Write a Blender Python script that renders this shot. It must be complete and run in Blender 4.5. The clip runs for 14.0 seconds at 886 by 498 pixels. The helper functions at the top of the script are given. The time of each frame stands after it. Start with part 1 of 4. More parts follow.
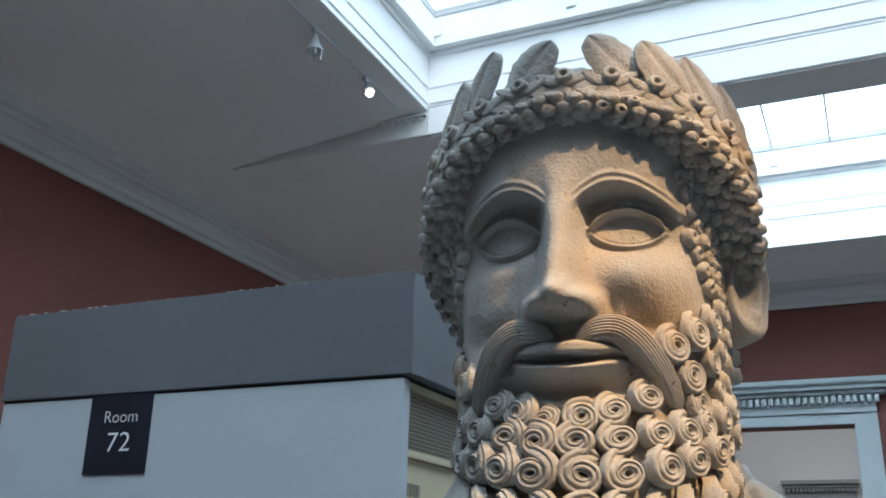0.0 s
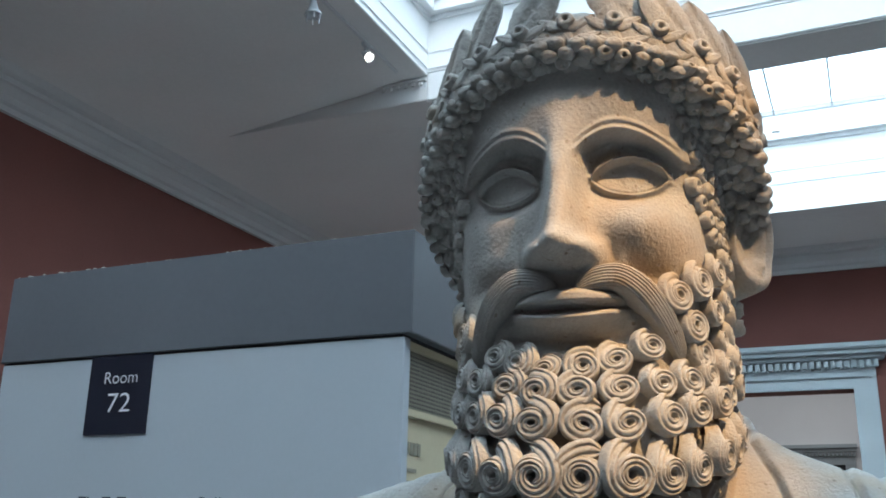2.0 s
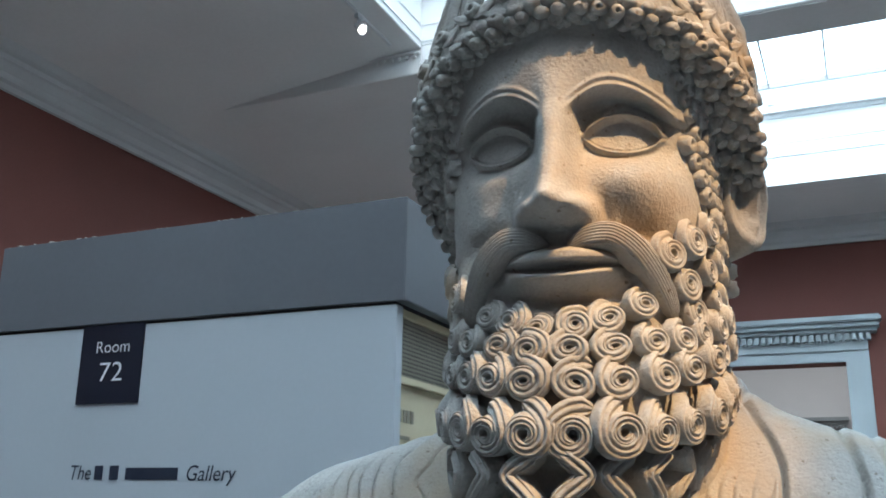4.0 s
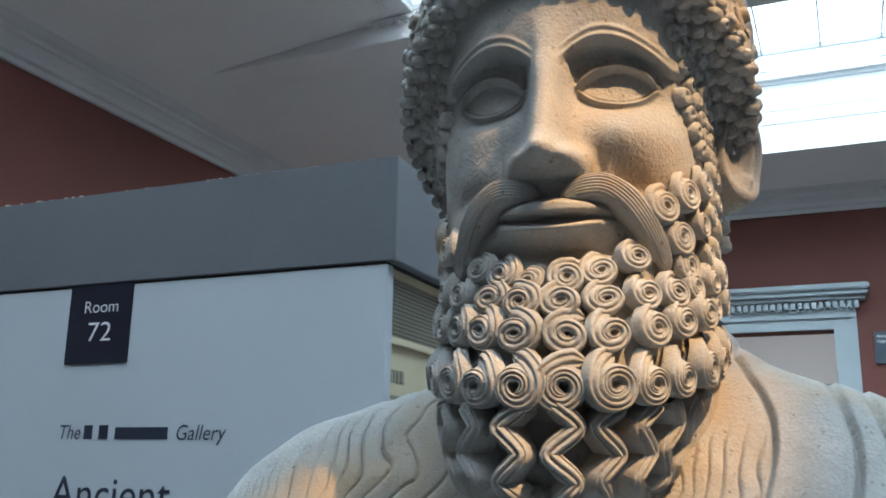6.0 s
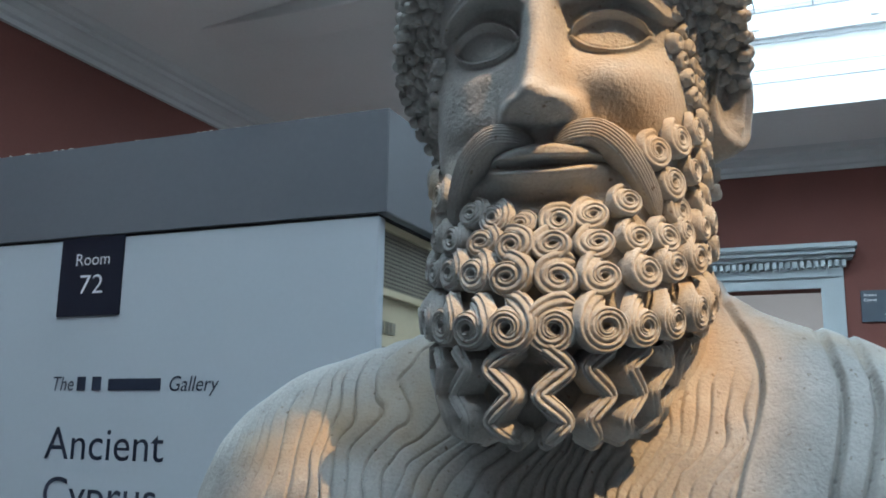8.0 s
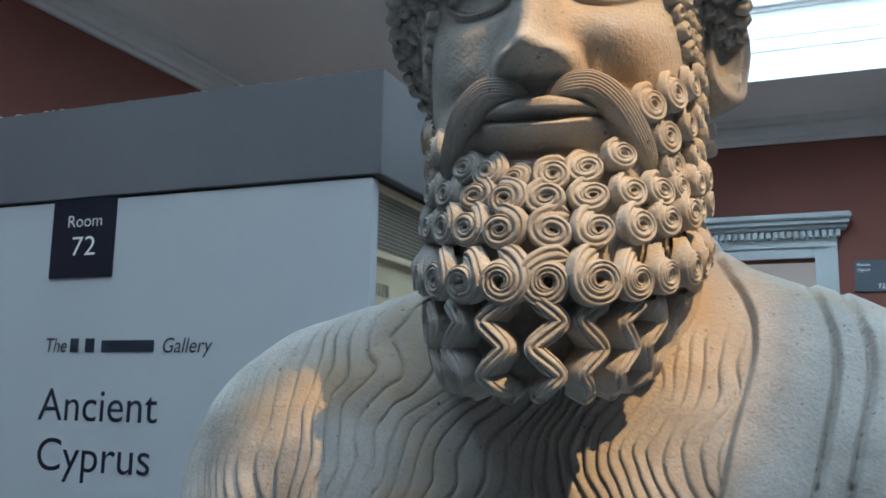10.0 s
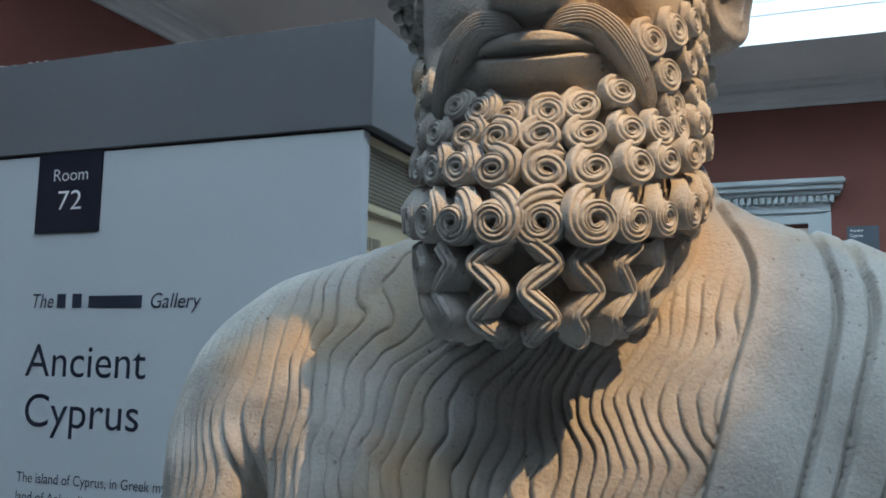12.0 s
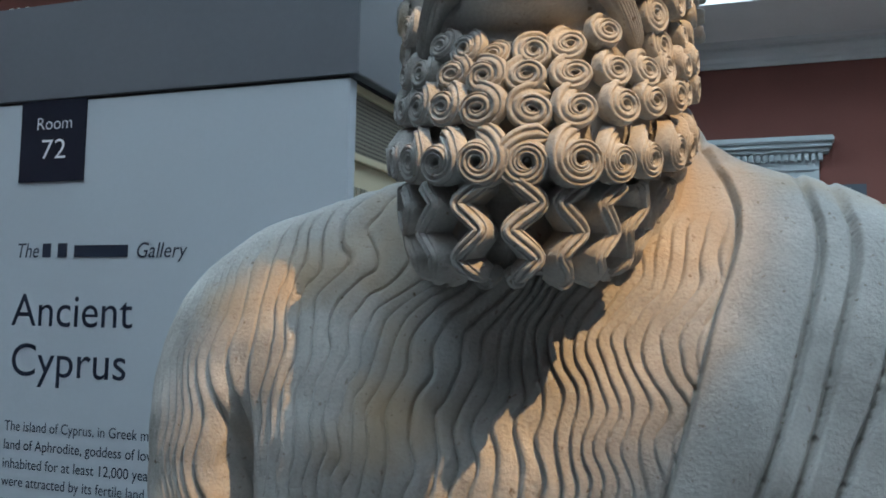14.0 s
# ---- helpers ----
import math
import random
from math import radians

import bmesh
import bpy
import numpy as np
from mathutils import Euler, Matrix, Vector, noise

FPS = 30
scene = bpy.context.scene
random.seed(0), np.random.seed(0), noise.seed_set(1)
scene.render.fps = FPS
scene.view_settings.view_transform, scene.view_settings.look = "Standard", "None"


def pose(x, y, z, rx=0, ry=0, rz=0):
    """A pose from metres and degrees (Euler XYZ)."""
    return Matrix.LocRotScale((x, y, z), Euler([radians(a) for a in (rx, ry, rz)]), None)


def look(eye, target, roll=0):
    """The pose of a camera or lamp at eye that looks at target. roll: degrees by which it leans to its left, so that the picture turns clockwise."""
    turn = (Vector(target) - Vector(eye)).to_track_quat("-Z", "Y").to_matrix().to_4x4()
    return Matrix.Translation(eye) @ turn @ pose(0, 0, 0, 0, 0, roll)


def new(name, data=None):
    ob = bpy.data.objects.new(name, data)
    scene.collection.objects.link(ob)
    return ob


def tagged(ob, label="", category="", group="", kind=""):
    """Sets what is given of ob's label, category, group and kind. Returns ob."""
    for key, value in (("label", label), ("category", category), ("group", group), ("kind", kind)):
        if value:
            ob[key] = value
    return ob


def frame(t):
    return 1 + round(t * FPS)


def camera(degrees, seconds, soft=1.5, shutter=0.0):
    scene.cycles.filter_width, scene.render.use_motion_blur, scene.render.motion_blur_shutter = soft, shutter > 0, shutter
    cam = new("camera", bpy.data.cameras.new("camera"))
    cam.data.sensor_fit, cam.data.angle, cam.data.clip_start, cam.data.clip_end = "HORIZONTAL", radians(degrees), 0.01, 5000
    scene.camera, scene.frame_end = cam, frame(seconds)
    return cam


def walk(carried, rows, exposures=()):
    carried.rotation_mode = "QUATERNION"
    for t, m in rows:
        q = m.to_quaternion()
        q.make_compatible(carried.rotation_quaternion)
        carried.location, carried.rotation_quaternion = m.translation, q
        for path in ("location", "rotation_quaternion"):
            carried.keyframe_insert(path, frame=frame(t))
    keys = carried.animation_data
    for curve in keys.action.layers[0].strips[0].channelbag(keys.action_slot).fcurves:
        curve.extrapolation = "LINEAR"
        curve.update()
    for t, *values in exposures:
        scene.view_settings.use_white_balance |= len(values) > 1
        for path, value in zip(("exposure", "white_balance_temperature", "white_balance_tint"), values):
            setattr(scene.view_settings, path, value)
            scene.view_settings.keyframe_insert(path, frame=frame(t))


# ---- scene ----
cam = camera(50.7, 14.0, soft=1.8)
METRES, EYE, TILT, LEAN, TURN = 0.17, 1.50, 19.0, -1.2, 24.0
ROWS = [
    (0.0, 0.0, 0.0, 0.0, 0.0, 0.0, 0.0),
    (0.5, -0.0081, 0.0146, -0.0146, 0.08, -0.42, 0.03),
    (1.0, -0.004, 0.0327, -0.0532, 0.08, -0.88, 0.1),
    (1.5, -0.0001, 0.0666, -0.0978, 0.04, -1.43, 0.07),
    (2.0, 0.0066, 0.09, -0.1203, 0.03, -1.95, 0.17),
    (4.5, 0.0239, 0.1594, -0.2501, -0.48, -3.88, 0.13),
    (5.0, 0.02, 0.1636, -0.2702, -0.58, -4.42, -0.02),
    (5.5, 0.023, 0.1431, -0.2911, -0.72, -4.93, 0.06),
    (6.0, 0.028, 0.2109, -0.3272, -0.85, -5.42, -0.03),
    (6.5, 0.0254, 0.2019, -0.3426, -1.01, -5.97, -0.0),
    (7.0, 0.0223, 0.1797, -0.3681, -1.12, -6.67, -0.02),
    (7.5, 0.0108, 0.172, -0.394, -1.26, -7.29, -0.16),
    (8.0, 0.0111, 0.1626, -0.4142, -1.44, -7.88, -0.2),
    (10.5, 0.0261, 0.2042, -0.5543, -1.73, -10.25, -0.5),
    (11.0, 0.0183, 0.23, -0.5983, -1.77, -10.82, -0.58),
    (11.5, 0.0376, 0.2724, -0.6347, -1.99, -11.28, -0.64),
    (12.0, 0.0457, 0.3325, -0.6881, -2.08, -11.79, -0.68),
    (12.5, 0.0524, 0.3555, -0.7114, -2.13, -12.27, -0.79),
    (13.0, 0.0526, 0.3303, -0.7359, -2.22, -12.84, -0.84),
    (13.5, 0.0676, 0.3276, -0.7671, -2.46, -13.64, -0.91),
    (14.0, 0.0733, 0.3215, -0.7858, -2.68, -14.35, -1.01),
]
walk(cam, [(t, pose(0, 0, EYE, TILT, LEAN, TURN) @ pose(METRES * x, METRES * y, METRES * z, 90 + pitch, roll, yaw)) for t, x, y, z, yaw, pitch, roll in ROWS], exposures=((0.0, -0.2), (2.0, -0.12), (4.5, 0.0), (6.5, -0.05), (10.5, -0.25), (14.0, -0.32)))
# ---- world, lamps, exposure ----
world = bpy.data.worlds.new("world")
scene.world = world
world.use_nodes = True
sky = world.node_tree.nodes.new("ShaderNodeTexSky")
sky.sky_type, sky.sun_disc = "NISHITA", False
sky.sun_elevation, sky.sun_rotation, sky.air_density, sky.dust_density = radians(48), radians(150), 1.2, 3.0
world.node_tree.links.new(sky.outputs[0], world.node_tree.nodes["Background"].inputs[0])
world.node_tree.nodes["Background"].inputs[1].default_value = 0.12


def lamp(name, kind, m, power, colour, **more):
    data = bpy.data.lights.new(name, kind)
    data.energy, data.color = power, colour
    for k, v in more.items():
        if k == "size":
            data.shape, data.size, data.size_y = "RECTANGLE", v[0], v[1]
        if k == "radius":
            data.shadow_soft_size = v
        if k == "cone":
            data.spot_size, data.spot_blend = radians(v[0]), v[1]
    ob = new(name, data)
    ob.matrix_world = m
    return ob


XC = -0.28            # the statue's middle
KEY_AT = (2.748, -0.876, 6.225)
lamp("skylight_near", "AREA", pose(0.0, 2.4, 7.15), 930, (0.61, 0.84, 1.0), size=(8.2, 11.4))
lamp("skylight_far", "AREA", pose(0.0, 10.75, 7.15), 760, (0.61, 0.84, 1.0), size=(8.2, 5.1))
lamp("statue_spotlight", "SPOT", look(KEY_AT, (XC - 0.04, 1.0, 1.51)), 2650, (1.0, 0.61, 0.28), radius=0.025, cone=(5.7, 0.7))
lamp("wall_spotlight", "SPOT", look((-3.87, 6.72, 5.66), (-2.6, 4.6, 1.2)), 60, (1.0, 0.85, 0.66), radius=0.04, cone=(40, 0.5))

# ---- materials ----


def material(name, colour, rough=0.6, vary=0.12, scale=6.0, fine=60.0, bump=0.1, depth=0.002, metal=0.0, dark=None, patch=0.5, warm=None, spec=0.5):
    """A surface with colour variation at two scales, roughness variation and fine relief. Scales are per metre."""
    m = bpy.data.materials.new(name)
    m.use_nodes = True
    nt = m.node_tree
    n, ln = nt.nodes, nt.links
    b = n["Principled BSDF"]
    b.inputs["Metallic"].default_value = metal
    b.inputs["Specular IOR Level"].default_value = spec
    co = n.new("ShaderNodeTexCoord")

    def tex(s, detail=5.0):
        t = n.new("ShaderNodeTexNoise")
        t.inputs["Scale"].default_value, t.inputs["Detail"].default_value = s, detail
        ln.new(co.outputs["Object"], t.inputs["Vector"])
        return t

    def mix(kind, fac, a, c):
        x = n.new("ShaderNodeMix")
        x.data_type, x.blend_type = "RGBA", kind
        for value, sock in ((fac, x.inputs["Factor"]), (a, x.inputs["A"]), (c, x.inputs["B"])):
            if isinstance(value, (float, int)):
                sock.default_value = value
            elif isinstance(value, tuple):
                sock.default_value = (*value, 1.0)
            else:
                ln.new(value, sock)
        return x.outputs["Result"]

    def ramp(src, lo, hi):
        r = n.new("ShaderNodeMapRange")
        r.inputs["From Min"].default_value, r.inputs["From Max"].default_value = lo, hi
        ln.new(src, r.inputs["Value"])
        return r.outputs["Result"]

    big, small = tex(scale), tex(fine, 6.0)
    lo = tuple(c * (1 - vary) for c in colour)
    hi = tuple(min(1.0, c * (1 + vary)) for c in colour)
    col = mix("MIX", ramp(big.outputs["Fac"], 0.3, 0.7), lo, hi)
    col = mix("MULTIPLY", 0.5 * vary / 0.12 if vary < 0.24 else 1.0, col, mix("MIX", ramp(small.outputs["Fac"], 0.3, 0.7), (0.82, 0.82, 0.82), (1.0, 1.0, 1.0)))
    if warm:
        third = tex(scale * 0.55, 3.0)
        col = mix("MIX", ramp(third.outputs["Fac"], 0.52, 0.74), col, warm)
    if dark:
        spots = tex(fine * 0.45, 8.0)
        col = mix("MIX", ramp(spots.outputs["Fac"], 0.5 + patch * 0.3, 0.62 + patch * 0.3), col, dark)
    ln.new(col, b.inputs["Base Color"])
    rr = n.new("ShaderNodeMapRange")
    rr.inputs["To Min"].default_value, rr.inputs["To Max"].default_value = max(0.02, rough - 0.1), min(1.0, rough + 0.1)
    ln.new(big.outputs["Fac"], rr.inputs["Value"])
    ln.new(rr.outputs["Result"], b.inputs["Roughness"])
    if bump:
        bp = n.new("ShaderNodeBump")
        bp.inputs["Strength"].default_value, bp.inputs["Distance"].default_value = bump, depth
        grain = n.new("ShaderNodeMath")
        grain.operation = "ADD"
        coarse = tex(fine * 0.3, 4.0)
        ln.new(small.outputs["Fac"], grain.inputs[0])
        ln.new(coarse.outputs["Fac"], grain.inputs[1])
        ln.new(grain.outputs[0], bp.inputs["Height"])
        ln.new(bp.outputs["Normal"], b.inputs["Normal"])
    return m


def glow(name, colour, strength):
    m = bpy.data.materials.new(name)
    m.use_nodes = True
    b = m.node_tree.nodes["Principled BSDF"]
    b.inputs["Base Color"].default_value = (*colour, 1)
    b.inputs["Emission Color"].default_value = (*colour, 1)
    b.inputs["Emission Strength"].default_value = strength
    return m


STONE = material("limestone", (0.43, 0.425, 0.41), 0.92, 0.20, 11.0, 260.0, 0.75, 0.0018, dark=(0.17, 0.13, 0.095), patch=0.50, warm=(0.43, 0.335, 0.235), spec=0.15)
RED = material("red_wall_paint", (0.18, 0.068, 0.056), 0.75, 0.10, 0.6, 40.0, 0.2, 0.002, spec=0.25)
WHITE = material("white_paint", (0.86, 0.87, 0.88), 0.6, 0.03, 0.8, 30.0, 0.1, 0.002)
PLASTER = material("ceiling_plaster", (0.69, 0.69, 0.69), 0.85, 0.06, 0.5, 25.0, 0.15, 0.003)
MOULD = material("cornice_paint", (0.55, 0.56, 0.57), 0.6, 0.06, 1.2, 30.0, 0.12, 0.002)
DOORPAINT = material("grey_door_paint", (0.37, 0.42, 0.445), 0.5, 0.05, 1.5, 40.0, 0.08, 0.001)
FLOORING = material("stone_floor", (0.19, 0.178, 0.168), 0.45, 0.10, 3.0, 50.0, 0.1, 0.001)
PANEL = material("pale_panel", (0.42, 0.475, 0.53), 0.42, 0.03, 1.5, 90.0, 0.04, 0.0006)
FASCIA = material("grey_fascia", (0.125, 0.138, 0.158), 0.5, 0.07, 2.0, 80.0, 0.06, 0.0008)
BLACK = material("black_gap", (0.012, 0.013, 0.016), 0.6, 0.1, 5.0, 60.0, 0.05)
SIGN = material("navy_sign", (0.014, 0.017, 0.030), 0.35, 0.1, 6.0, 120.0, 0.05, 0.0005)
SIGN2 = material("slate_sign", (0.055, 0.075, 0.10), 0.4, 0.08, 4.0, 60.0, 0.05, 0.0005)
INK = material("dark_lettering", (0.018, 0.026, 0.05), 0.5, 0.08, 10.0, 90.0, 0.0)
PALE_INK = material("white_lettering", (0.75, 0.77, 0.80), 0.5, 0.03, 10.0, 90.0, 0.0)
CREAM = material("cream_lining", (0.52, 0.47, 0.33), 0.6, 0.06, 4.0, 90.0, 0.08, 0.001)
MESHM = material("perforated_metal", (0.28, 0.27, 0.22), 0.5, 0.1, 5.0, 100.0, 0.1, 0.001, metal=0.3)
DUST = material("pale_dust", (0.62, 0.58, 0.52), 0.95, 0.15, 30.0, 200.0, 0.2, 0.001)
LAMPM = material("grey_lamp_metal", (0.50, 0.52, 0.55), 0.35, 0.05, 8.0, 90.0, 0.03, metal=0.4)
TRACKM = material("white_track", (0.60, 0.62, 0.64), 0.4, 0.05, 8.0, 90.0, 0.03)
PLINTHM = material("plinth_paint", (0.42, 0.43, 0.44), 0.6, 0.06, 2.0, 60.0, 0.08)
GLOWM = glow("lit_lamp_face", (1.0, 0.93, 0.80), 14.0)
GLASS = bpy.data.materials.new("skylight_glass")
GLASS.use_nodes = True
GLASS.node_tree.nodes["Principled BSDF"].inputs["Transmission Weight"].default_value = 1.0
GLASS.node_tree.nodes["Principled BSDF"].inputs["Roughness"].default_value = 0.15
GLASS.node_tree.nodes["Principled BSDF"].inputs["IOR"].default_value = 1.05

# ---- mesh helpers ----


def box(bm, x0, x1, y0, y1, z0, z1, bevel=0.0):
    vs = [bm.verts.new((x, y, z)) for x in (x0, x1) for y in (y0, y1) for z in (z0, z1)]
    fs = [bm.faces.new([vs[i] for i in q]) for q in ((0, 1, 3, 2), (4, 6, 7, 5), (0, 4, 5, 1), (2, 3, 7, 6), (0, 2, 6, 4), (1, 5, 7, 3))]
    if bevel:
        edges = list({e for f in fs for e in f.edges})
        bmesh.ops.bevel(bm, geom=edges, offset=bevel, segments=2, affect="EDGES")


def boxes(*rows, bevel=0.0):
    bm = bmesh.new()
    for r in rows:
        box(bm, *r, bevel=bevel)
    return bm


def part(name, bm, mat, parent=None, label="", smooth=False):
    me = bpy.data.meshes.new(name)
    bmesh.ops.recalc_face_normals(bm, faces=bm.faces)
    bm.to_mesh(me)
    bm.free()
    me.materials.append(mat)
    if smooth:
        me.polygons.foreach_set("use_smooth", [True] * len(me.polygons))
    ob = new(name, me)
    ob.parent = parent
    return tagged(ob, label)


def structure(name, bm, mat, label, category):
    return tagged(part(name, bm, mat), label, category, kind="structure")


def extrude(profile, axis, a, b):
    """A closed profile (pairs) run along an axis: 'x' takes pairs as y, z; 'y' takes pairs as x, z."""
    bm = bmesh.new()
    ends = []
    for s in (a, b):
        ends.append([bm.verts.new((s, p, q) if axis == "x" else (p, s, q)) for p, q in profile])
    k = len(profile)
    for i in range(k):
        bm.faces.new((ends[0][i], ends[0][(i + 1) % k], ends[1][(i + 1) % k], ends[1][i]))
    bm.faces.new(ends[0])
    bm.faces.new(ends[1][::-1])
    return bm


def lathe(rows, steps=24):
    """A turned shape about z from (radius, z) rows."""
    bm = bmesh.new()
    rings = [[bm.verts.new((r * math.cos(2 * math.pi * i / steps), r * math.sin(2 * math.pi * i / steps), z)) for i in range(steps)] for r, z in rows]
    for lo, hi in zip(rings, rings[1:]):
        for i in range(steps):
            bm.faces.new((lo[i], lo[(i + 1) % steps], hi[(i + 1) % steps], hi[i]))
    bm.faces.new(rings[0][::-1])
    bm.faces.new(rings[-1])
    return bm


def lettering(name, words, x, z, width, y, mat, parent, height=None, shear=0.0, wide=0.0):
    """A line of text on a face that looks towards -y, from its left end and base line, fitted to its width."""
    cu = bpy.data.curves.new(name, "FONT")
    cu.body, cu.shear, cu.extrude, cu.offset = words, shear, 0.0, wide
    cu.size = 1.0
    ob = new(name, cu)
    bpy.context.view_layer.update()
    w = max(ob.dimensions.x, 1e-3)
    sx = width / w
    sz = height / 0.73 if height else sx
    ob.parent = parent
    ob.matrix_basis = Matrix.Translation((x, y, z)) @ Matrix.Rotation(math.pi / 2, 4, "X") @ Matrix.Diagonal((sx, sz, 1, 1))
    cu.materials.append(mat)
    return ob


# ---- the hall: floor, walls, ceiling, skylight ----
XL, XR, YB, YF = -7.1, 7.1, 14.0, -9.0      # wall faces
ZC, ZS = 5.20, 5.87                         # underside of the cornice, edge of the skylight
SX, SY = 3.655, 7.60                        # half width of the skylight, its far edge in the near bay
BY0, BY1, EY = 7.60, 8.17, 12.15             # the cross beam, the far bay's end

structure("floor", boxes((XL - 0.3, XR + 0.3, YF - 0.3, 23.0, -0.2, 0.0)), FLOORING, "warm grey polished stone gallery floor", "floor")
structure("wall_west", boxes((XL - 0.3, XL, YF - 0.3, YB + 0.4, 0, 6.4)), RED, "tall dark red painted gallery wall", "wall")
structure("wall_east", boxes((XR, XR + 0.3, YF - 0.3, YB + 0.4, 0, 6.4)), RED, "tall dark red painted gallery wall", "wall")
structure("wall_south", boxes((XL, XR, YF - 0.3, YF, 0, 6.4)), RED, "tall dark red painted gallery wall", "wall")
DX0, DX1, DZ = -2.23, -0.13, 3.51           # the doorway
structure("wall_north", boxes((XL, DX0, YB, YB + 0.4, 0, 6.4), (DX1, XR, YB, YB + 0.4, 0, 6.4), (DX0, DX1, YB, YB + 0.4, DZ, 6.4)), RED, "dark red gallery wall with a tall doorway", "wall")

# ceiling: flat slopes from the cornice to the skylight, with thickness, and the cross beam
T = 0.25
bm = bmesh.new()


def slab(bm, quad):
    lo = [bm.verts.new(p) for p in quad]
    hi = [bm.verts.new((p[0], p[1], p[2] + T)) for p in quad]
    bm.faces.new(lo)
    bm.faces.new(hi[::-1])
    for i in range(4):
        bm.faces.new((lo[i], hi[i], hi[(i + 1) % 4], lo[(i + 1) % 4]))


ZW = 5.52
CX = 6.75
SO = SX + 0.012
ZD = 5.55            # underside of the beams that hang below the skylight edge
for s in (-1, 1):
    slab(bm, ((s * CX, YF, ZW), (s * SO, YF, ZS), (s * SO, EY, ZS), (s * CX, EY, ZW)))
slab(bm, ((-CX, EY + 0.012, ZD), (CX, EY + 0.012, ZD), (CX, 13.65, 5.51), (-CX, 13.65, 5.51)))
for s in (-1, 1):
    box(bm, min(s * CX, s * SO), max(s * CX, s * SO), EY + 0.014, EY + 0.12, ZD + 0.02, ZS + 0.2)
slab(bm, ((-SX, YF, ZS), (SX, YF, ZS), (SX, -3.312, ZS), (-SX, -3.312, ZS)))
structure("ceiling", bm, PLASTER, "pale grey plaster ceiling sloping up to a skylight", "ceiling")
structure("ceiling_beam", boxes((-SX + 0.004, SX - 0.004, BY0 + 0.004, BY1 - 0.004, ZD + 0.05, ZS + 0.03), bevel=0.008), WHITE, "white-painted beam hanging below the skylight", "beam")
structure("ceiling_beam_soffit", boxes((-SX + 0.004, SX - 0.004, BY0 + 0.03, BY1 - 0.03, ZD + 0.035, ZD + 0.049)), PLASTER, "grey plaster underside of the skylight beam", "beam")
for k, s in enumerate((-1, 1)):
    structure("ceiling_rib_west" if s < 0 else "ceiling_rib_east", boxes((min(s * 6.7, s * SX), max(s * 6.7, s * SX), BY0, BY1, ZD + 0.05, ZS + 0.15), bevel=0.008), PLASTER, "plaster rib hanging across the ceiling slope", "rib")
    # small blocks under the rib's end beside the skylight
    blocks = tagged(new("rib_bracket"), "row of small plaster blocks beside the skylight", "bracket")
    for i in range(6):
        x = s * (SX + 0.06 + 0.085 * i)
        part("block", boxes((x - 0.018, x + 0.018, BY0 - 0.035, BY0 - 0.002, ZD + 0.215, ZD + 0.25), bevel=0.004), PLASTER, blocks)
    part("shelf", boxes((min(s * SX, s * (SX + 0.55)), max(s * SX, s * (SX + 0.55)), BY0 - 0.05, BY0 - 0.002, ZD + 0.251, ZD + 0.275), bevel=0.004), PLASTER, blocks)

# cornice runs: an outward profile (distance from the wall, height)
PROF = ((0, ZC), (0.05, ZC), (0.06, ZC + 0.05), (0.10, ZC + 0.07), (0.11, ZC + 0.13), (0.19, ZC + 0.19), (0.22, ZC + 0.20), (0.22, ZC + 0.25), (0.28, ZC + 0.27), (0.34, ZC + 0.33), (0.40, ZC + 0.37), (0.40, ZC + 0.50), (0, ZC + 0.50))
structure("cornice_west", extrude([(XL + d, z) for d, z in PROF], "y", YF, YB), MOULD, "moulded pale grey plaster cornice along the wall", "cornice")
structure("cornice_east", extrude([(XR - d, z) for d, z in PROF], "y", YF, YB), MOULD, "moulded pale grey plaster cornice along the wall", "cornice")
structure("cornice_north", extrude([(YB - d, z) for d, z in PROF], "x", XL + 0.41, XR - 0.41), MOULD, "moulded pale grey plaster cornice along the wall", "cornice")

# the lantern over each bay: upright white walls, mouldings, inner frames and glazing
UP, TOP = 6.52, 6.85


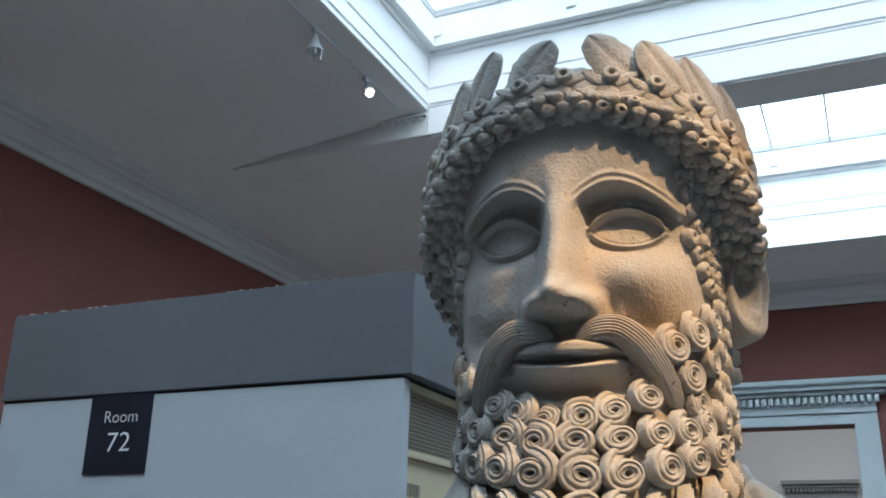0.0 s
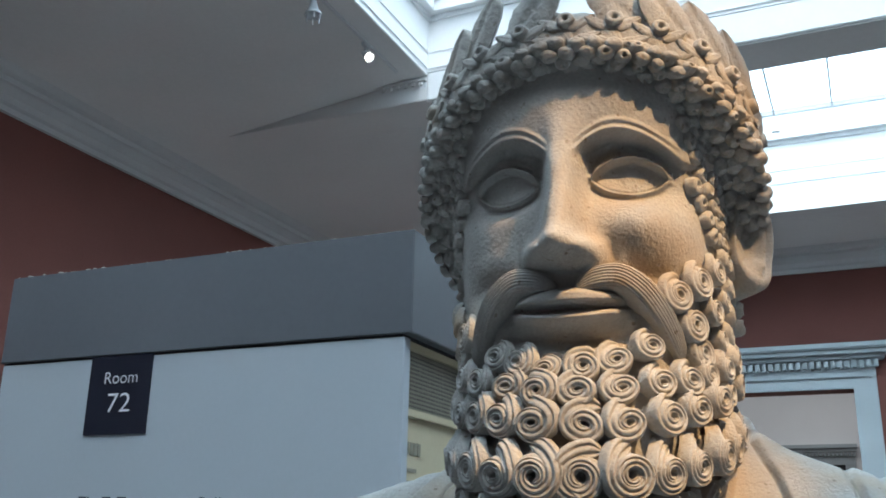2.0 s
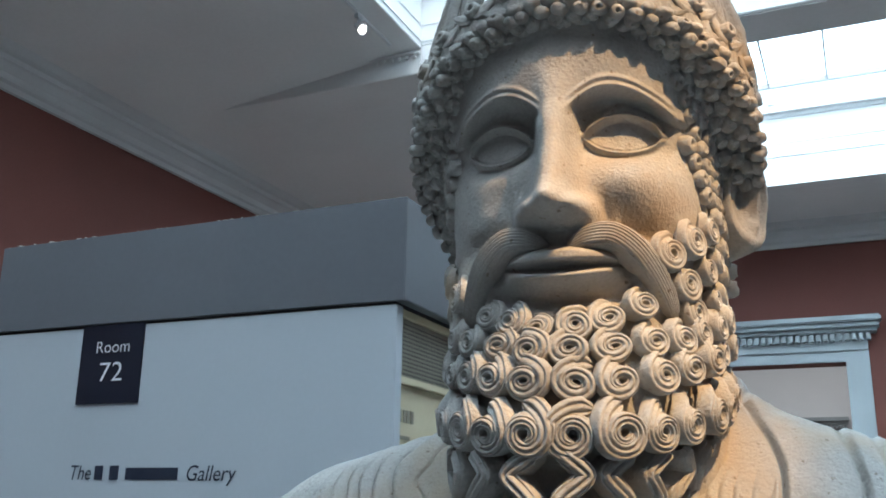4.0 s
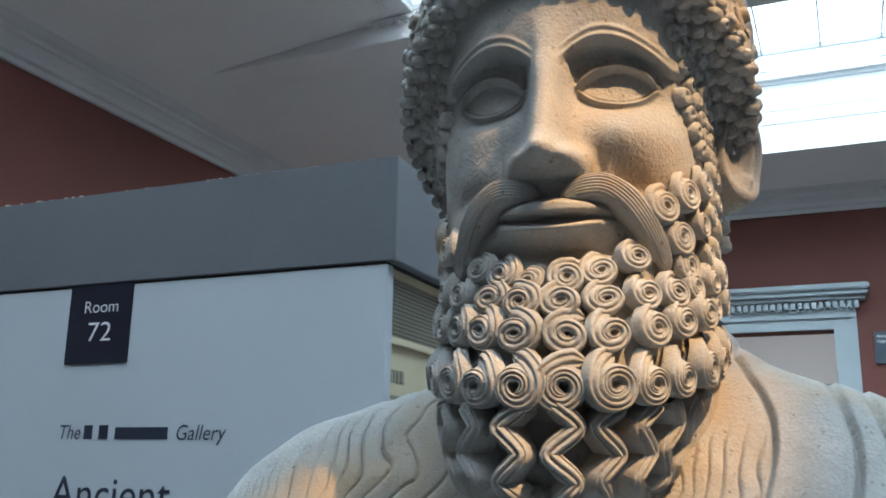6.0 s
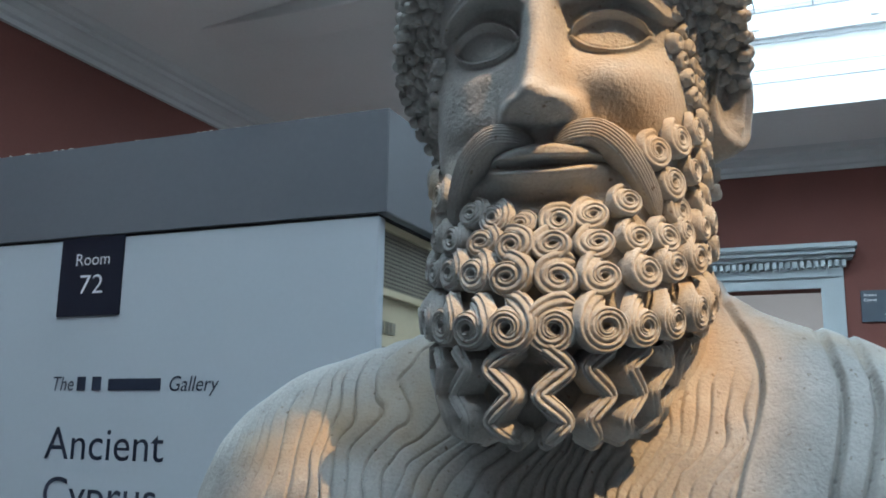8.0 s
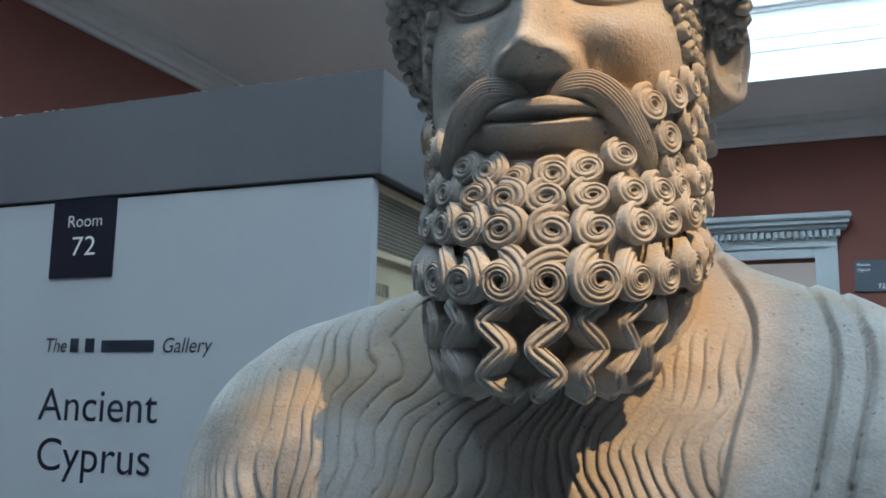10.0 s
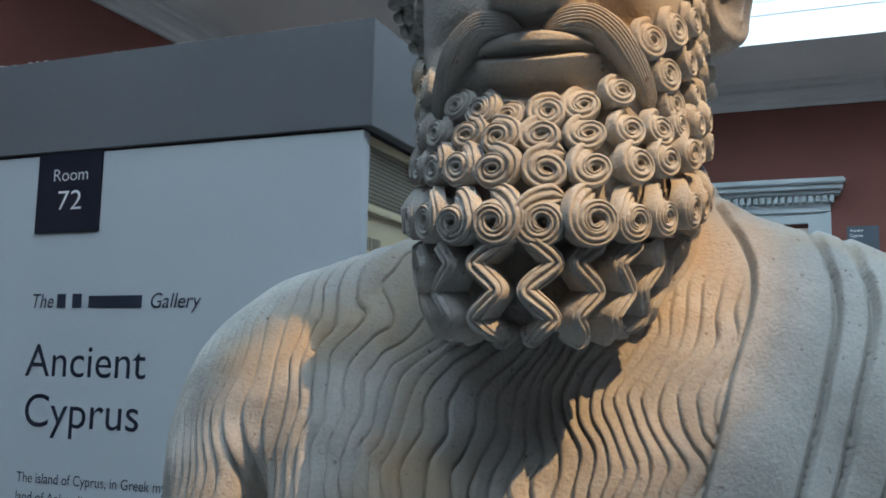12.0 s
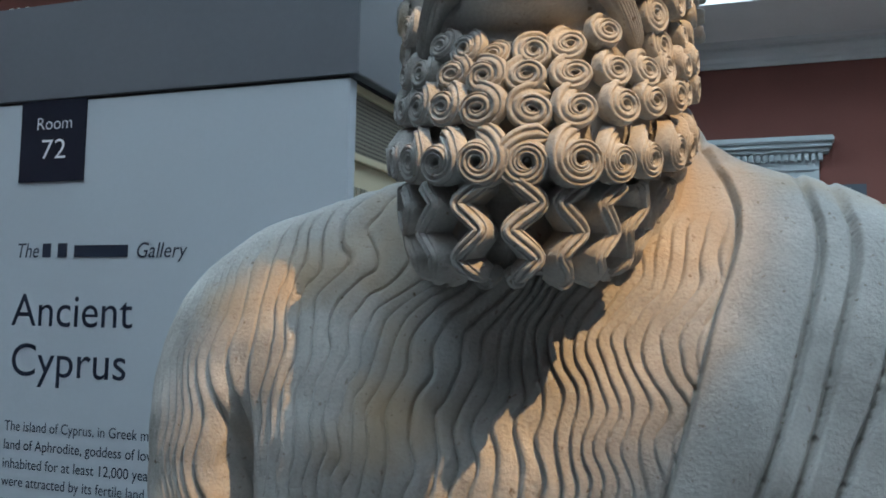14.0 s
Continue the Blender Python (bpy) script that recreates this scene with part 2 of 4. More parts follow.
def bay(y0, y1, tag):
    w = 0.12
    rows = [(-SX - w, -SX, y0 - w, y1 + w, ZS + 0.004, UP), (SX, SX + w, y0 - w, y1 + w, ZS + 0.004, UP)]
    z1 = ZD if y1 > 10 else ZS + 0.032
    ends = [(-SX, SX, y0 - w, y0, ZS + 0.032, UP), (-SX, SX, y1, y1 + w, z1, UP)]
    lan = tagged(new("skylight_lantern"), "white-painted skylight lantern with glazed roof", "skylight", kind="structure")
    for r in rows + ends:
        part("lantern_wall", boxes(r), WHITE, lan)
    for z, d, h in ((ZS + 0.06, 0.012, 0.02), (ZS + 0.24, 0.010, 0.014), (UP - 0.05, 0.03, 0.05)):
        part("moulding", boxes((-SX + 0.001, -SX + d, y0, y1, z, z + h), bevel=0.006), WHITE, lan)
        part("moulding", boxes((SX - d, SX - 0.001, y0, y1, z, z + h), bevel=0.006), WHITE, lan)
        part("moulding", boxes((-SX + d, SX - d, y1 - d, y1 - 0.001, z, z + h), bevel=0.006), WHITE, lan)
        part("moulding", boxes((-SX + d, SX - d, y0 + 0.001, y0 + d, z, z + h), bevel=0.006), WHITE, lan)
    i0 = 0.11
    x0, x1, a, b = -SX + i0, SX - i0, y0 + i0, y1 - i0
    # ledge and the inner upright frame
    for r in ((-SX - w, x0, y0 - w, y1 + w, UP, UP + 0.06), (x1, SX + w, y0 - w, y1 + w, UP, UP + 0.06), (x0, x1, y0 - w, a, UP, UP + 0.06), (x0, x1, b, y1 + w, UP, UP + 0.06)):
        part("ledge", boxes(r), WHITE, lan)
    for r in ((x0 - 0.06, x0, a - 0.06, b + 0.06, UP + 0.06, TOP), (x1, x1 + 0.06, a - 0.06, b + 0.06, UP + 0.06, TOP), (x0, x1, a - 0.06, a, UP + 0.06, TOP), (x0, x1, b, b + 0.06, UP + 0.06, TOP)):
        part("inner_frame", boxes(r), WHITE, lan)
    k = 5
    for i in range(k + 1):
        x = x0 + 0.03 + (x1 - x0 - 0.06) * i / k
        part("stile", boxes((x - 0.05, x + 0.05, b - 0.022, b - 0.001, UP + 0.10, TOP - 0.02), bevel=0.004), WHITE, lan)
    # glazing bars and panes
    n = 10
    for i in range(n + 1):
        x = x0 + (x1 - x0) * i / n
        part("glazing_bar", boxes((x - 0.011, x + 0.011, a, b, TOP, TOP + 0.07)), MOULD, lan)
    m = max(2, round((b - a) / 1.6))
    for j in range(m + 1):
        y = a + (b - a) * j / m
        part("glazing_bar", boxes((x0, x1, y - 0.016, y + 0.016, TOP + 0.012, TOP + 0.082)), MOULD, lan)
    for i in range(n):
        xa, xb = x0 + (x1 - x0) * i / n, x0 + (x1 - x0) * (i + 1) / n
        p = part("pane", boxes((xa + 0.012, xb - 0.012, a + 0.005, b - 0.005, TOP + 0.03, TOP + 0.036)), GLASS, lan)
        p.visible_shadow = False
    return lan


bay(-3.3, BY0, "near")
bay(BY1, EY, "far")

# the doorway's surround
door = tagged(new("door_1"), "tall doorway with a grey classical surround and dentils", "doorway", kind="structure")
W = 0.30
for x0, x1 in ((DX0 - W, DX0), (DX1, DX1 + W)):
    part("architrave", boxes((x0, x1, YB - 0.05, YB - 0.002, 0, DZ + 0.21), bevel=0.008), DOORPAINT, door)
    part("architrave_bead", boxes((x0 + 0.225, x0 + 0.295, YB - 0.075, YB - 0.049, 0, DZ + 0.2), bevel=0.006) if x0 > -1 else boxes((x0 + 0.005, x0 + 0.075, YB - 0.075, YB - 0.049, 0, DZ + 0.2), bevel=0.006), DOORPAINT, door)
part("architrave", boxes((DX0, DX1, YB - 0.047, YB - 0.002, DZ, DZ + 0.205), bevel=0.008), DOORPAINT, door)
part("architrave_bead", boxes((DX0 - W, DX1 + W, YB - 0.085, YB - 0.05, DZ + 0.15, DZ + 0.212), bevel=0.008), DOORPAINT, door)
part("frieze", boxes((DX0 - W, DX1 + W, YB - 0.06, YB - 0.002, DZ + 0.213, 3.90)), DOORPAINT, door)
E0, E1 = DX0 - 0.49, DX1 + 0.49
part("cornice_shelf", boxes((E0 + 0.06, E1 - 0.06, YB - 0.20, YB - 0.002, 3.90, 3.955), bevel=0.01), DOORPAINT, door)
part("cornice_shelf", boxes((E0 + 0.03, E1 - 0.03, YB - 0.27, YB - 0.002, 3.956, 4.02), bevel=0.01), DOORPAINT, door)
part("cornice_shelf", boxes((E0, E1, YB - 0.33, YB - 0.002, 4.021, 4.105), bevel=0.02), DOORPAINT, door)
dent = boxes((-0.027, 0.027, -0.11, 0.0, -0.05, 0.05), bevel=0.004)
first = part("dentil", dent, DOORPAINT, door)
first.location = (E0 + 0.10, YB - 0.055, 3.84)
x = E0 + 0.19
while x < E1 - 0.09:
    d = new("dentil", first.data)
    d.parent, d.location = door, (x, YB - 0.055, 3.84)
    x += 0.0905
part("dentil_band", boxes((E0 + 0.08, E1 - 0.08, YB - 0.10, YB - 0.002, 3.89, 3.905)), DOORPAINT, door)

# the next room behind the doorway
NY = 21.0
structure("next_room_wall_north", boxes((-7, 6, NY, NY + 0.2, 0, 5.4)), WHITE, "pale grey wall of the next gallery", "wall")
structure("next_room_wall_west", boxes((-7.2, -7, YB + 0.4, NY, 0, 5.4)), WHITE, "pale grey wall of the next gallery", "wall")
structure("next_room_wall_east", boxes((6, 6.2, YB + 0.4, NY, 0, 5.4)), WHITE, "pale grey wall of the next gallery", "wall")
structure("next_room_ceiling", boxes((-7.2, 6.2, YB + 0.4, NY + 0.2, 5.4, 5.6)), WHITE, "plain ceiling of the next gallery", "ceiling")
lamp("next_room_light", "AREA", pose(-1.0, 17.5, 5.3), 120, (0.93, 0.97, 1.0), size=(5.0, 4.0))
d2 = tagged(new("door_2"), "grey doorway surround with a dentilled cornice beyond", "doorway", kind="structure")
for r in ((-1.72, -0.24, NY - 0.22, NY - 0.002, 3.32, 3.40), (-1.70, -0.26, NY - 0.16, NY - 0.002, 3.25, 3.319), (-1.66, -0.30, NY - 0.06, NY - 0.002, 3.0, 3.17), (-1.66, -1.46, NY - 0.05, NY - 0.002, 0, 2.999), (-0.5, -0.30, NY - 0.05, NY - 0.002, 0, 2.999)):
    part("surround", boxes(r, bevel=0.008), DOORPAINT, d2)
part("door_leaf", boxes((-1.459, -0.501, NY - 0.03, NY - 0.002, 0, 2.999)), BLACK, d2)
f2 = part("dentil", boxes((-0.022, 0.022, -0.1, 0, -0.035, 0.035)), DOORPAINT, d2)
f2.location = (-1.65, NY - 0.04, 3.212)
for i in range(1, 18):
    d = new("dentil", f2.data)
    d.parent, d.location = d2, (-1.65 + 0.0785 * i, NY - 0.04, 3.212)

# ---- gallery sign on the far wall ----
ws = tagged(new("wall_sign"), "dark slate gallery sign on the red wall", "sign")
part("plate", boxes((0.365, 0.765, YB - 0.03, YB - 0.003, 3.02, 3.455), bevel=0.004), SIGN2, ws)
lettering("lettering", "Ancient", 0.40, 3.375, 0.17, YB - 0.0315, PALE_INK, ws)
lettering("lettering", "Cyprus", 0.40, 3.305, 0.16, YB - 0.0315, PALE_INK, ws)
lettering("lettering", "72", 0.65, 3.06, 0.085, YB - 0.0315, PALE_INK, ws)

# ---- spotlights on the ceiling track ----
track = tagged(part("lighting_track", boxes((-3.885, -3.855, 1.0, 7.35, 5.815, 5.84), bevel=0.003), TRACKM), "white lighting track fixed under the ceiling edge", "lighting track")
track2 = tagged(part("lighting_track", boxes((2.821, 2.851, -3.1, 1.0, 6.475, 6.50), bevel=0.003), TRACKM), "white lighting track hung below the skylight glazing", "lighting track")
for x, ys, z0, z1, tk in ((-3.87, (1.4, 4.2, 7.0), 5.838, ZS + 0.02, track), (2.836, (-2.8, -1.4, 0.6), 6.498, TOP + 0.02, track2)):
    for y in ys:
        part("hanger", boxes((x - 0.006, x + 0.006, y - 0.006, y + 0.006, z0, z1)), TRACKM, tk)


def spotlight(at, target, lit):
    sp = tagged(new("track_spotlight"), "small white track spotlight, lit" if lit else "small white track spotlight with finned hood, unlit face", "spotlight", "track spotlights")
    x, y, z = at
    part("adapter", boxes((x - 0.02, x + 0.02, y - 0.05, y + 0.05, z + 0.075, z + 0.114), bevel=0.004), LAMPM, sp)
    part("stem", boxes((x - 0.008, x + 0.008, y - 0.008, y + 0.008, z, z + 0.076)), LAMPM, sp)
    head = part("lamp_head", lathe(((0.018, 0.07), (0.026, 0.06), (0.030, 0.02), (0.052, -0.05), (0.070, -0.075), (0.074, -0.10), (0.068, -0.102), (0.055, -0.07), (0.03, -0.06))), LAMPM, sp, smooth=True)
    head.matrix_basis = look(at, target) @ Matrix.Diagonal((0.72, 0.72, 1, 1) if lit else (1, 1, 1, 1))
    if lit:
        face = part("bulb", lathe(((0.042, -0.098), (0.042, -0.094))), GLOWM, head)
    else:
        for i in range(6):
            a = 2 * math.pi * i / 6
            part("fin", boxes((0.060 * math.cos(a) - 0.004, 0.060 * math.cos(a) + 0.004, 0.060 * math.sin(a) - 0.004, 0.060 * math.sin(a) + 0.004, -0.15, -0.1)), LAMPM, head)
    return sp


spotlight((-3.87, 5.82, 5.70), (-3.7, 5.75, 3.0), False)
spotlight((-3.87, 6.72, 5.70), (-1.2, 5.2, 3.2), True)
spotlight((2.836, -0.93, 6.36), (-0.32, 1.0, 1.51), False)

# ---- the display case with the gallery panel ----
CX0, CX1, CY0, CY1, CZ, CL = -2.02, -0.856, 1.735, 3.4, 2.114, 1.888
CS = CX1 - 0.016       # the side, set back under the fascia
case = tagged(new("display_case"), "tall display case with pale printed panel and grey fascia", "display case")
part("printed_panel", boxes((CX0, CS + 0.002, CY0, CY0 + 0.03, 0.0, CL - 0.006), bevel=0.0015), PANEL, case, "pale blue-grey printed panel")
part("body", boxes((CX0 + 0.004, CS - 0.05, CY0 + 0.031, CY1 - 0.02, 0.0, CL)), BLACK, case)
part("fascia", boxes((CX0 - 0.006, CX1 + 0.005, CY0 - 0.005, CY1, CL, CZ), bevel=0.002), FASCIA, case, "dark grey fascia round the top")
part("shadow_gap", boxes((CX0 + 0.002, CS - 0.002, CY0 + 0.001, CY1 - 0.01, CL - 0.006, CL - 0.0005)), BLACK, case)
bm = boxes((CS - 0.048, CS - 0.012, CY0 + 0.032, CY1 - 0.03, 1.739, CL - 0.025))
part("perforated_panel", bm, MESHM, case, "olive perforated metal panel")
bm = bmesh.new()
for i in range(44):
    for j in range(13):
        y, z = CY0 + 0.045 + 0.0088 * i, 1.746 + 0.0088 * j
        vs = [bm.verts.new((CS - 0.0112, y + 0.0027 * math.cos(k * math.pi / 3), z + 0.0027 * math.sin(k * math.pi / 3))) for k in range(6)]
        bm.faces.new(vs)
tagged(part("perforation", bm, BLACK, case), kind="stuff")
part("ledge", boxes((CS - 0.047, CS - 0.002, CY0 + 0.032, CY1 - 0.03, 1.722, 1.738), bevel=0.002), CREAM, case)
part("ledge", boxes((CS - 0.047, CS - 0.004, CY0 + 0.032, CY1 - 0.03, CL - 0.024, CL - 0.007), bevel=0.002), CREAM, case)
part("side_lining", boxes((CS - 0.049, CS - 0.012, CY0 + 0.032, CY1 - 0.03, 0.0, 1.721)), CREAM, case, "cream inner lining")
for i, w in enumerate((0.012, 0.014, 0.014, 0.014)):
    part("number_bar", boxes((CS - 0.0125, CS - 0.0105, CY0 + 0.05 + 0.018 * i, CY0 + 0.05 + 0.018 * i + w, 1.645, 1.671)), MESHM, case)
for i, w in enumerate((0.05, 0.034)):
    part("number_bar", boxes((CS - 0.0125, CS - 0.0105, CY0 + 0.05, CY0 + 0.05 + w, 1.61 - 0.025 * i, 1.618 - 0.025 * i)), MESHM, case)
yt = CY0 - 0.0012
IT = 0.20
lettering("lettering", "The", -1.714, 1.5255, 0.062, yt, INK, case, 0.0345, IT)
part("name_bar", boxes((-1.636, -1.612, yt - 0.0004, yt + 0.001, 1.5255, 1.557)), INK, case)
part("name_bar", boxes((-1.592, -1.566, yt - 0.0004, yt + 0.001, 1.5255, 1.557)), INK, case)
part("name_bar", boxes((-1.545, -1.398, yt - 0.0004, yt + 0.001, 1.5255, 1.552)), INK, case)
lettering("lettering", "Gallery", -1.378, 1.524, 0.131, yt, INK, case, 0.0345, IT)
lettering("lettering", "Ancient", -1.716, 1.371, 0.34, yt, INK, case, 0.0765)
lettering("lettering", "Cyprus", -1.713, 1.259, 0.32, yt, INK, case, 0.0765)
for z, words, w in ((1.135, "The island of Cyprus, in Greek myth", 0.435), (1.0935, "land of Aphrodite, goddess of love", 0.42), (1.052, "inhabited for at least 12,000 years", 0.423), (1.0125, "were attracted by its fertile land an", 0.43)):
    lettering("lettering", words, -1.718, z, w, yt, INK, case, 0.0235)
for i in range(3):
    part("text_bar", boxes((-1.718, -1.30 - 0.03 * i, yt - 0.0004, yt + 0.001, 0.972 - 0.041 * i, 0.984 - 0.041 * i)), INK, case)

rs = tagged(new("room_sign"), "square navy room number sign on the pale panel", "sign")
part("plate", boxes((-1.718, -1.529, CY0 - 0.004, CY0 - 0.0005, 1.698, 1.8865), bevel=0.0008), SIGN, rs)
lettering("lettering", "Room", -1.672, 1.8185, 0.100, CY0 - 0.0048, PALE_INK, rs, 0.0300, wide=-0.008)
lettering("lettering", "72", -1.656, 1.7505, 0.069, CY0 - 0.0048, PALE_INK, rs, 0.0475, wide=-0.006)

rng = np.random.RandomState(4)
bm = bmesh.new()
for i in range(170):
    x = CX0 + (CX1 - CX0) * (rng.rand() if i % 3 else 0.12 + 0.3 * rng.rand())
    y = CY0 + 0.0 + 0.03 * rng.rand() ** 2
    s = 0.0008 + 0.0022 * rng.rand() ** 2
    vs = bmesh.ops.create_icosphere(bm, subdivisions=1, radius=s)["verts"]
    bmesh.ops.scale(bm, vec=(1.2 + 2.5 * rng.rand(), 1.3, 0.9), verts=vs)
    bmesh.ops.translate(bm, vec=(x, y, CZ + s * 0.6), verts=vs)
tagged(part("dust", bm, DUST), "pale dust and fluff along the case top", "dust", kind="stuff")

# ---- the statue: one mesh from smooth surfaces, locks and leaves ----
HX, TURNED = -0.300, 6.0       # the head's own middle, and the degrees it is turned
V, F, COUNT = [], [], [0]


def add_grid(P, close=False):
    """Adds a grid of points (rows, columns, 3) as quads; close joins the last column to the first."""
    r, c = P.shape[:2]
    i = np.arange(r * c).reshape(r, c) + COUNT[0]
    j = np.roll(i, -1, 1) if close else i[:, 1:]
    i0 = i if close else i[:, :-1]
    F.append(np.stack([i0[:-1], j[:-1], j[1:], i0[1:]], -1).reshape(-1, 4))
    V.append(P.reshape(-1, 3))
    COUNT[0] += r * c


def gs(x, s):
    return np.exp(-(np.asarray(x) / s) ** 2)


def sm(x):
    x = np.clip(x, 0, 1)
    return x * x * (3 - 2 * x)


def curve(table):
    """A smooth function through (argument, value) pairs."""
    k = np.array(table, float)
    m = np.gradient(k[:, 1], k[:, 0])

    def f(x):
        x = np.clip(x, k[0, 0], k[-1, 0])
        i = np.clip(np.searchsorted(k[:, 0], x) - 1, 0, len(k) - 2)
        h = k[i + 1, 0] - k[i, 0]
        t = (x - k[i, 0]) / h
        return (2 * t ** 3 - 3 * t ** 2 + 1) * k[i, 1] + (t ** 3 - 2 * t ** 2 + t) * h * m[i] + (3 * t ** 2 - 2 * t ** 3) * k[i + 1, 1] + (t ** 3 - t ** 2) * h * m[i + 1]
    return f


# head: half width, front and sideways shift by height; the beard juts forward at its foot
HALF = curve([(1.432, .085), (1.440, .098), (1.455, .107), (1.48, .115), (1.52, .127), (1.56, .136), (1.60, .141), (1.66, .145), (1.74, .152), (1.82, .157), (1.90, .163), (2.00, .168), (2.03, .160), (2.06, .12)])
FRONT = curve([(1.432, .930), (1.440, .915), (1.455, .908), (1.50, .905), (1.545, .908), (1.59, .916), (1.625, .925), (1.652, .934), (1.68, .934), (1.74, .927), (1.82, .926), (1.90, .918), (1.96, .914), (2.02, .925), (2.06, .97)])
MID, BACK, POW = 1.12, 1.31, 2.25


def shift(z):
    return -0.012 * sm((1.60 - np.asarray(z)) / 0.12)


def face(X, Z):
    """The relief of the face in front of the plain head, at X from the middle and height Z."""
    A = np.abs(X)
    D = np.zeros_like(X)
    # brow: a raised band with two edges over a deep socket
    t = np.clip((A - 0.010) / 0.112, 0, 1)
    zb = 1.871 + 0.029 * np.sin(np.pi * np.clip(t, 0, 1) ** 0.80) + 0.010 * t
    on = sm((A - 0.010) / 0.014) * sm((0.130 - A) / 0.02)
    below = sm((zb - Z) / 0.007 + 0.3)
    bowl = np.exp(-np.abs((A - 0.068) / 0.055) ** 3.0 - np.abs((Z - 1.872) / 0.042) ** 3.0)
    D += 0.0042 * (gs(Z - zb - 0.0030, 0.0036) + 0.8 * gs(Z - zb - 0.0120, 0.0034)) * on
    D -= 0.034 * below * bowl * sm((A - 0.011) / 0.018)
    # eye: almond between two sharp lids
    dx = A - 0.0685
    dz = Z - 1.8595 - 0.10 * dx
    q = np.clip(1 - (dx / 0.0385) ** 2, 0, 1)
    up, lo = 0.0205 * q ** 0.80, 0.0195 * q ** 0.9
    edge = np.where(dz > 0, dz - up, -dz - lo)
    D += 0.0085 * sm(-edge / 0.006 + 0.1) * q ** 0.6 * (1 - 0.3 * (dz / 0.022) ** 2)
    lid = np.where(dz > 0, 0.0185, 0.0105) * gs(edge - 0.0022, np.where(dz > 0, 0.0036, 0.0032)) * sm((0.045 - np.abs(dx)) / 0.010)
    D += lid
    D += 0.008 * gs(np.where(dz > 0, edge - 0.011, 1.0), 0.0065) * q ** 0.5
    D += 0.0011 * sm((0.0145 - np.hypot(dx - 0.004, dz)) / 0.005)
    # nose: flat ridge, steep sides, broad wings
    run = np.clip((1.890 - Z) / (1.890 - 1.765), 0, 1)
    ridge = (0.020 + 0.037 * run ** 1.15) * sm((1.952 - Z) / 0.09) * np.sqrt(1 - (1 - np.clip((Z - 1.7500 - 0.004 * (A / 0.03) ** 2) / 0.028, 0, 1)) ** 2)
    wide = 0.0180 + 0.0085 * run ** 2.2
    D += ridge * np.exp(-(A / wide) ** 2.5)
    D += 0.024 * np.exp(-(np.hypot((A - 0.0305) / 0.0135, (Z - 1.7650) / 0.0155)) ** 2.4)
    D += 0.008 * np.exp(-np.hypot(A / 0.020, (Z - 1.772) / 0.017) ** 2)
    D -= 0.006 * gs(np.hypot((A - 0.048) / 0.006, (Z - 1.765) / 0.016), 1)
    # full cheeks over a hollow
    D += np.where(X > 0, 0.019, -0.003) * gs(A - 0.082, 0.040) * gs(Z - 1.800, 0.027)
    D -= 0.017 * gs(A - 0.086, 0.034) * gs(Z - 1.745, 0.020)
    # mouth: a full upper lip over a dark parting, curved up at the corners
    zm = 1.7130 + 0.004 * (X / 0.060) ** 2
    e = np.clip(1 - ((X - 0.004) / 0.062) ** 2, 0, 1)
    D += 0.010 * gs(A, 0.062) * gs(Z - 1.715, 0.034)
    D += 0.0150 * e ** 0.5 * sm((Z - zm) / 0.003) * sm((zm + 0.020 * e ** 0.5 + 0.002 - Z) / 0.012)
    zl = 1.6995 + 0.0085 * (X / 0.060) ** 2
    D += 0.0125 * e ** 0.5 * gs(Z - zl, 0.0056)
    D -= 0.009 * e ** 0.4 * gs(Z - zm + 0.0022, 0.0030)
    D -= 0.009 * gs(A - 0.068, 0.010) * gs(Z - 1.716, 0.011)
    D -= 0.016 * gs(A, 0.060) * gs(Z - 1.682, 0.010)
    return D


def ring(th, Z):
    """A point of the plain head at an angle from the front (degrees, to +x) and its level outward normal."""
    a, b = HALF(Z), MID - FRONT(Z)
    s, c = math.sin(radians(th)), math.cos(radians(th))
    if c < 0:
        b = BACK - MID
    r = (abs(s / a) ** POW + abs(c / b) ** POW) ** (-1 / POW)
    p = np.array([r * s + float(shift(Z)), MID - r * c, Z])
    nrm = np.array([np.sign(s) * abs(r * s / a) ** (POW - 1) / a, -np.sign(c) * abs(r * c / b) ** (POW - 1) / b, 0])
    return p, nrm / np.linalg.norm(nrm)


# the head's skin, drawn in behind the long locks so that their gaps stay deep
u = np.linspace(-1, 1, 620)
th = np.radians(180 * (0.45 * u + 0.55 * u ** 3))
Zs = np.concatenate([np.linspace(1.446, 1.66, 120), np.linspace(1.6615, 1.96, 330), np.linspace(1.965, 2.06, 30)])
TH, ZZ = np.meshgrid(th, Zs)
a, b = HALF(ZZ), np.where(np.cos(TH) > 0, MID - FRONT(ZZ), BACK - MID)
S, C = np.sin(TH), np.cos(TH)
R = (np.abs(S / a) ** POW + np.abs(C / b) ** POW) ** (-1 / POW) - 0.034 * sm((1.540 - ZZ) / 0.03)
PX, PY = R * S, MID - R * C
kk = np.clip(1 - np.abs(PX / a) ** POW, 0.0, 1) ** (1 / POW)
PY = PY - np.where(C > 0, face(PX, ZZ) * np.clip(kk * 1.6, 0, 1), 0)
add_grid(np.stack([PX + shift(ZZ), PY, ZZ], -1)[:, ::-1])
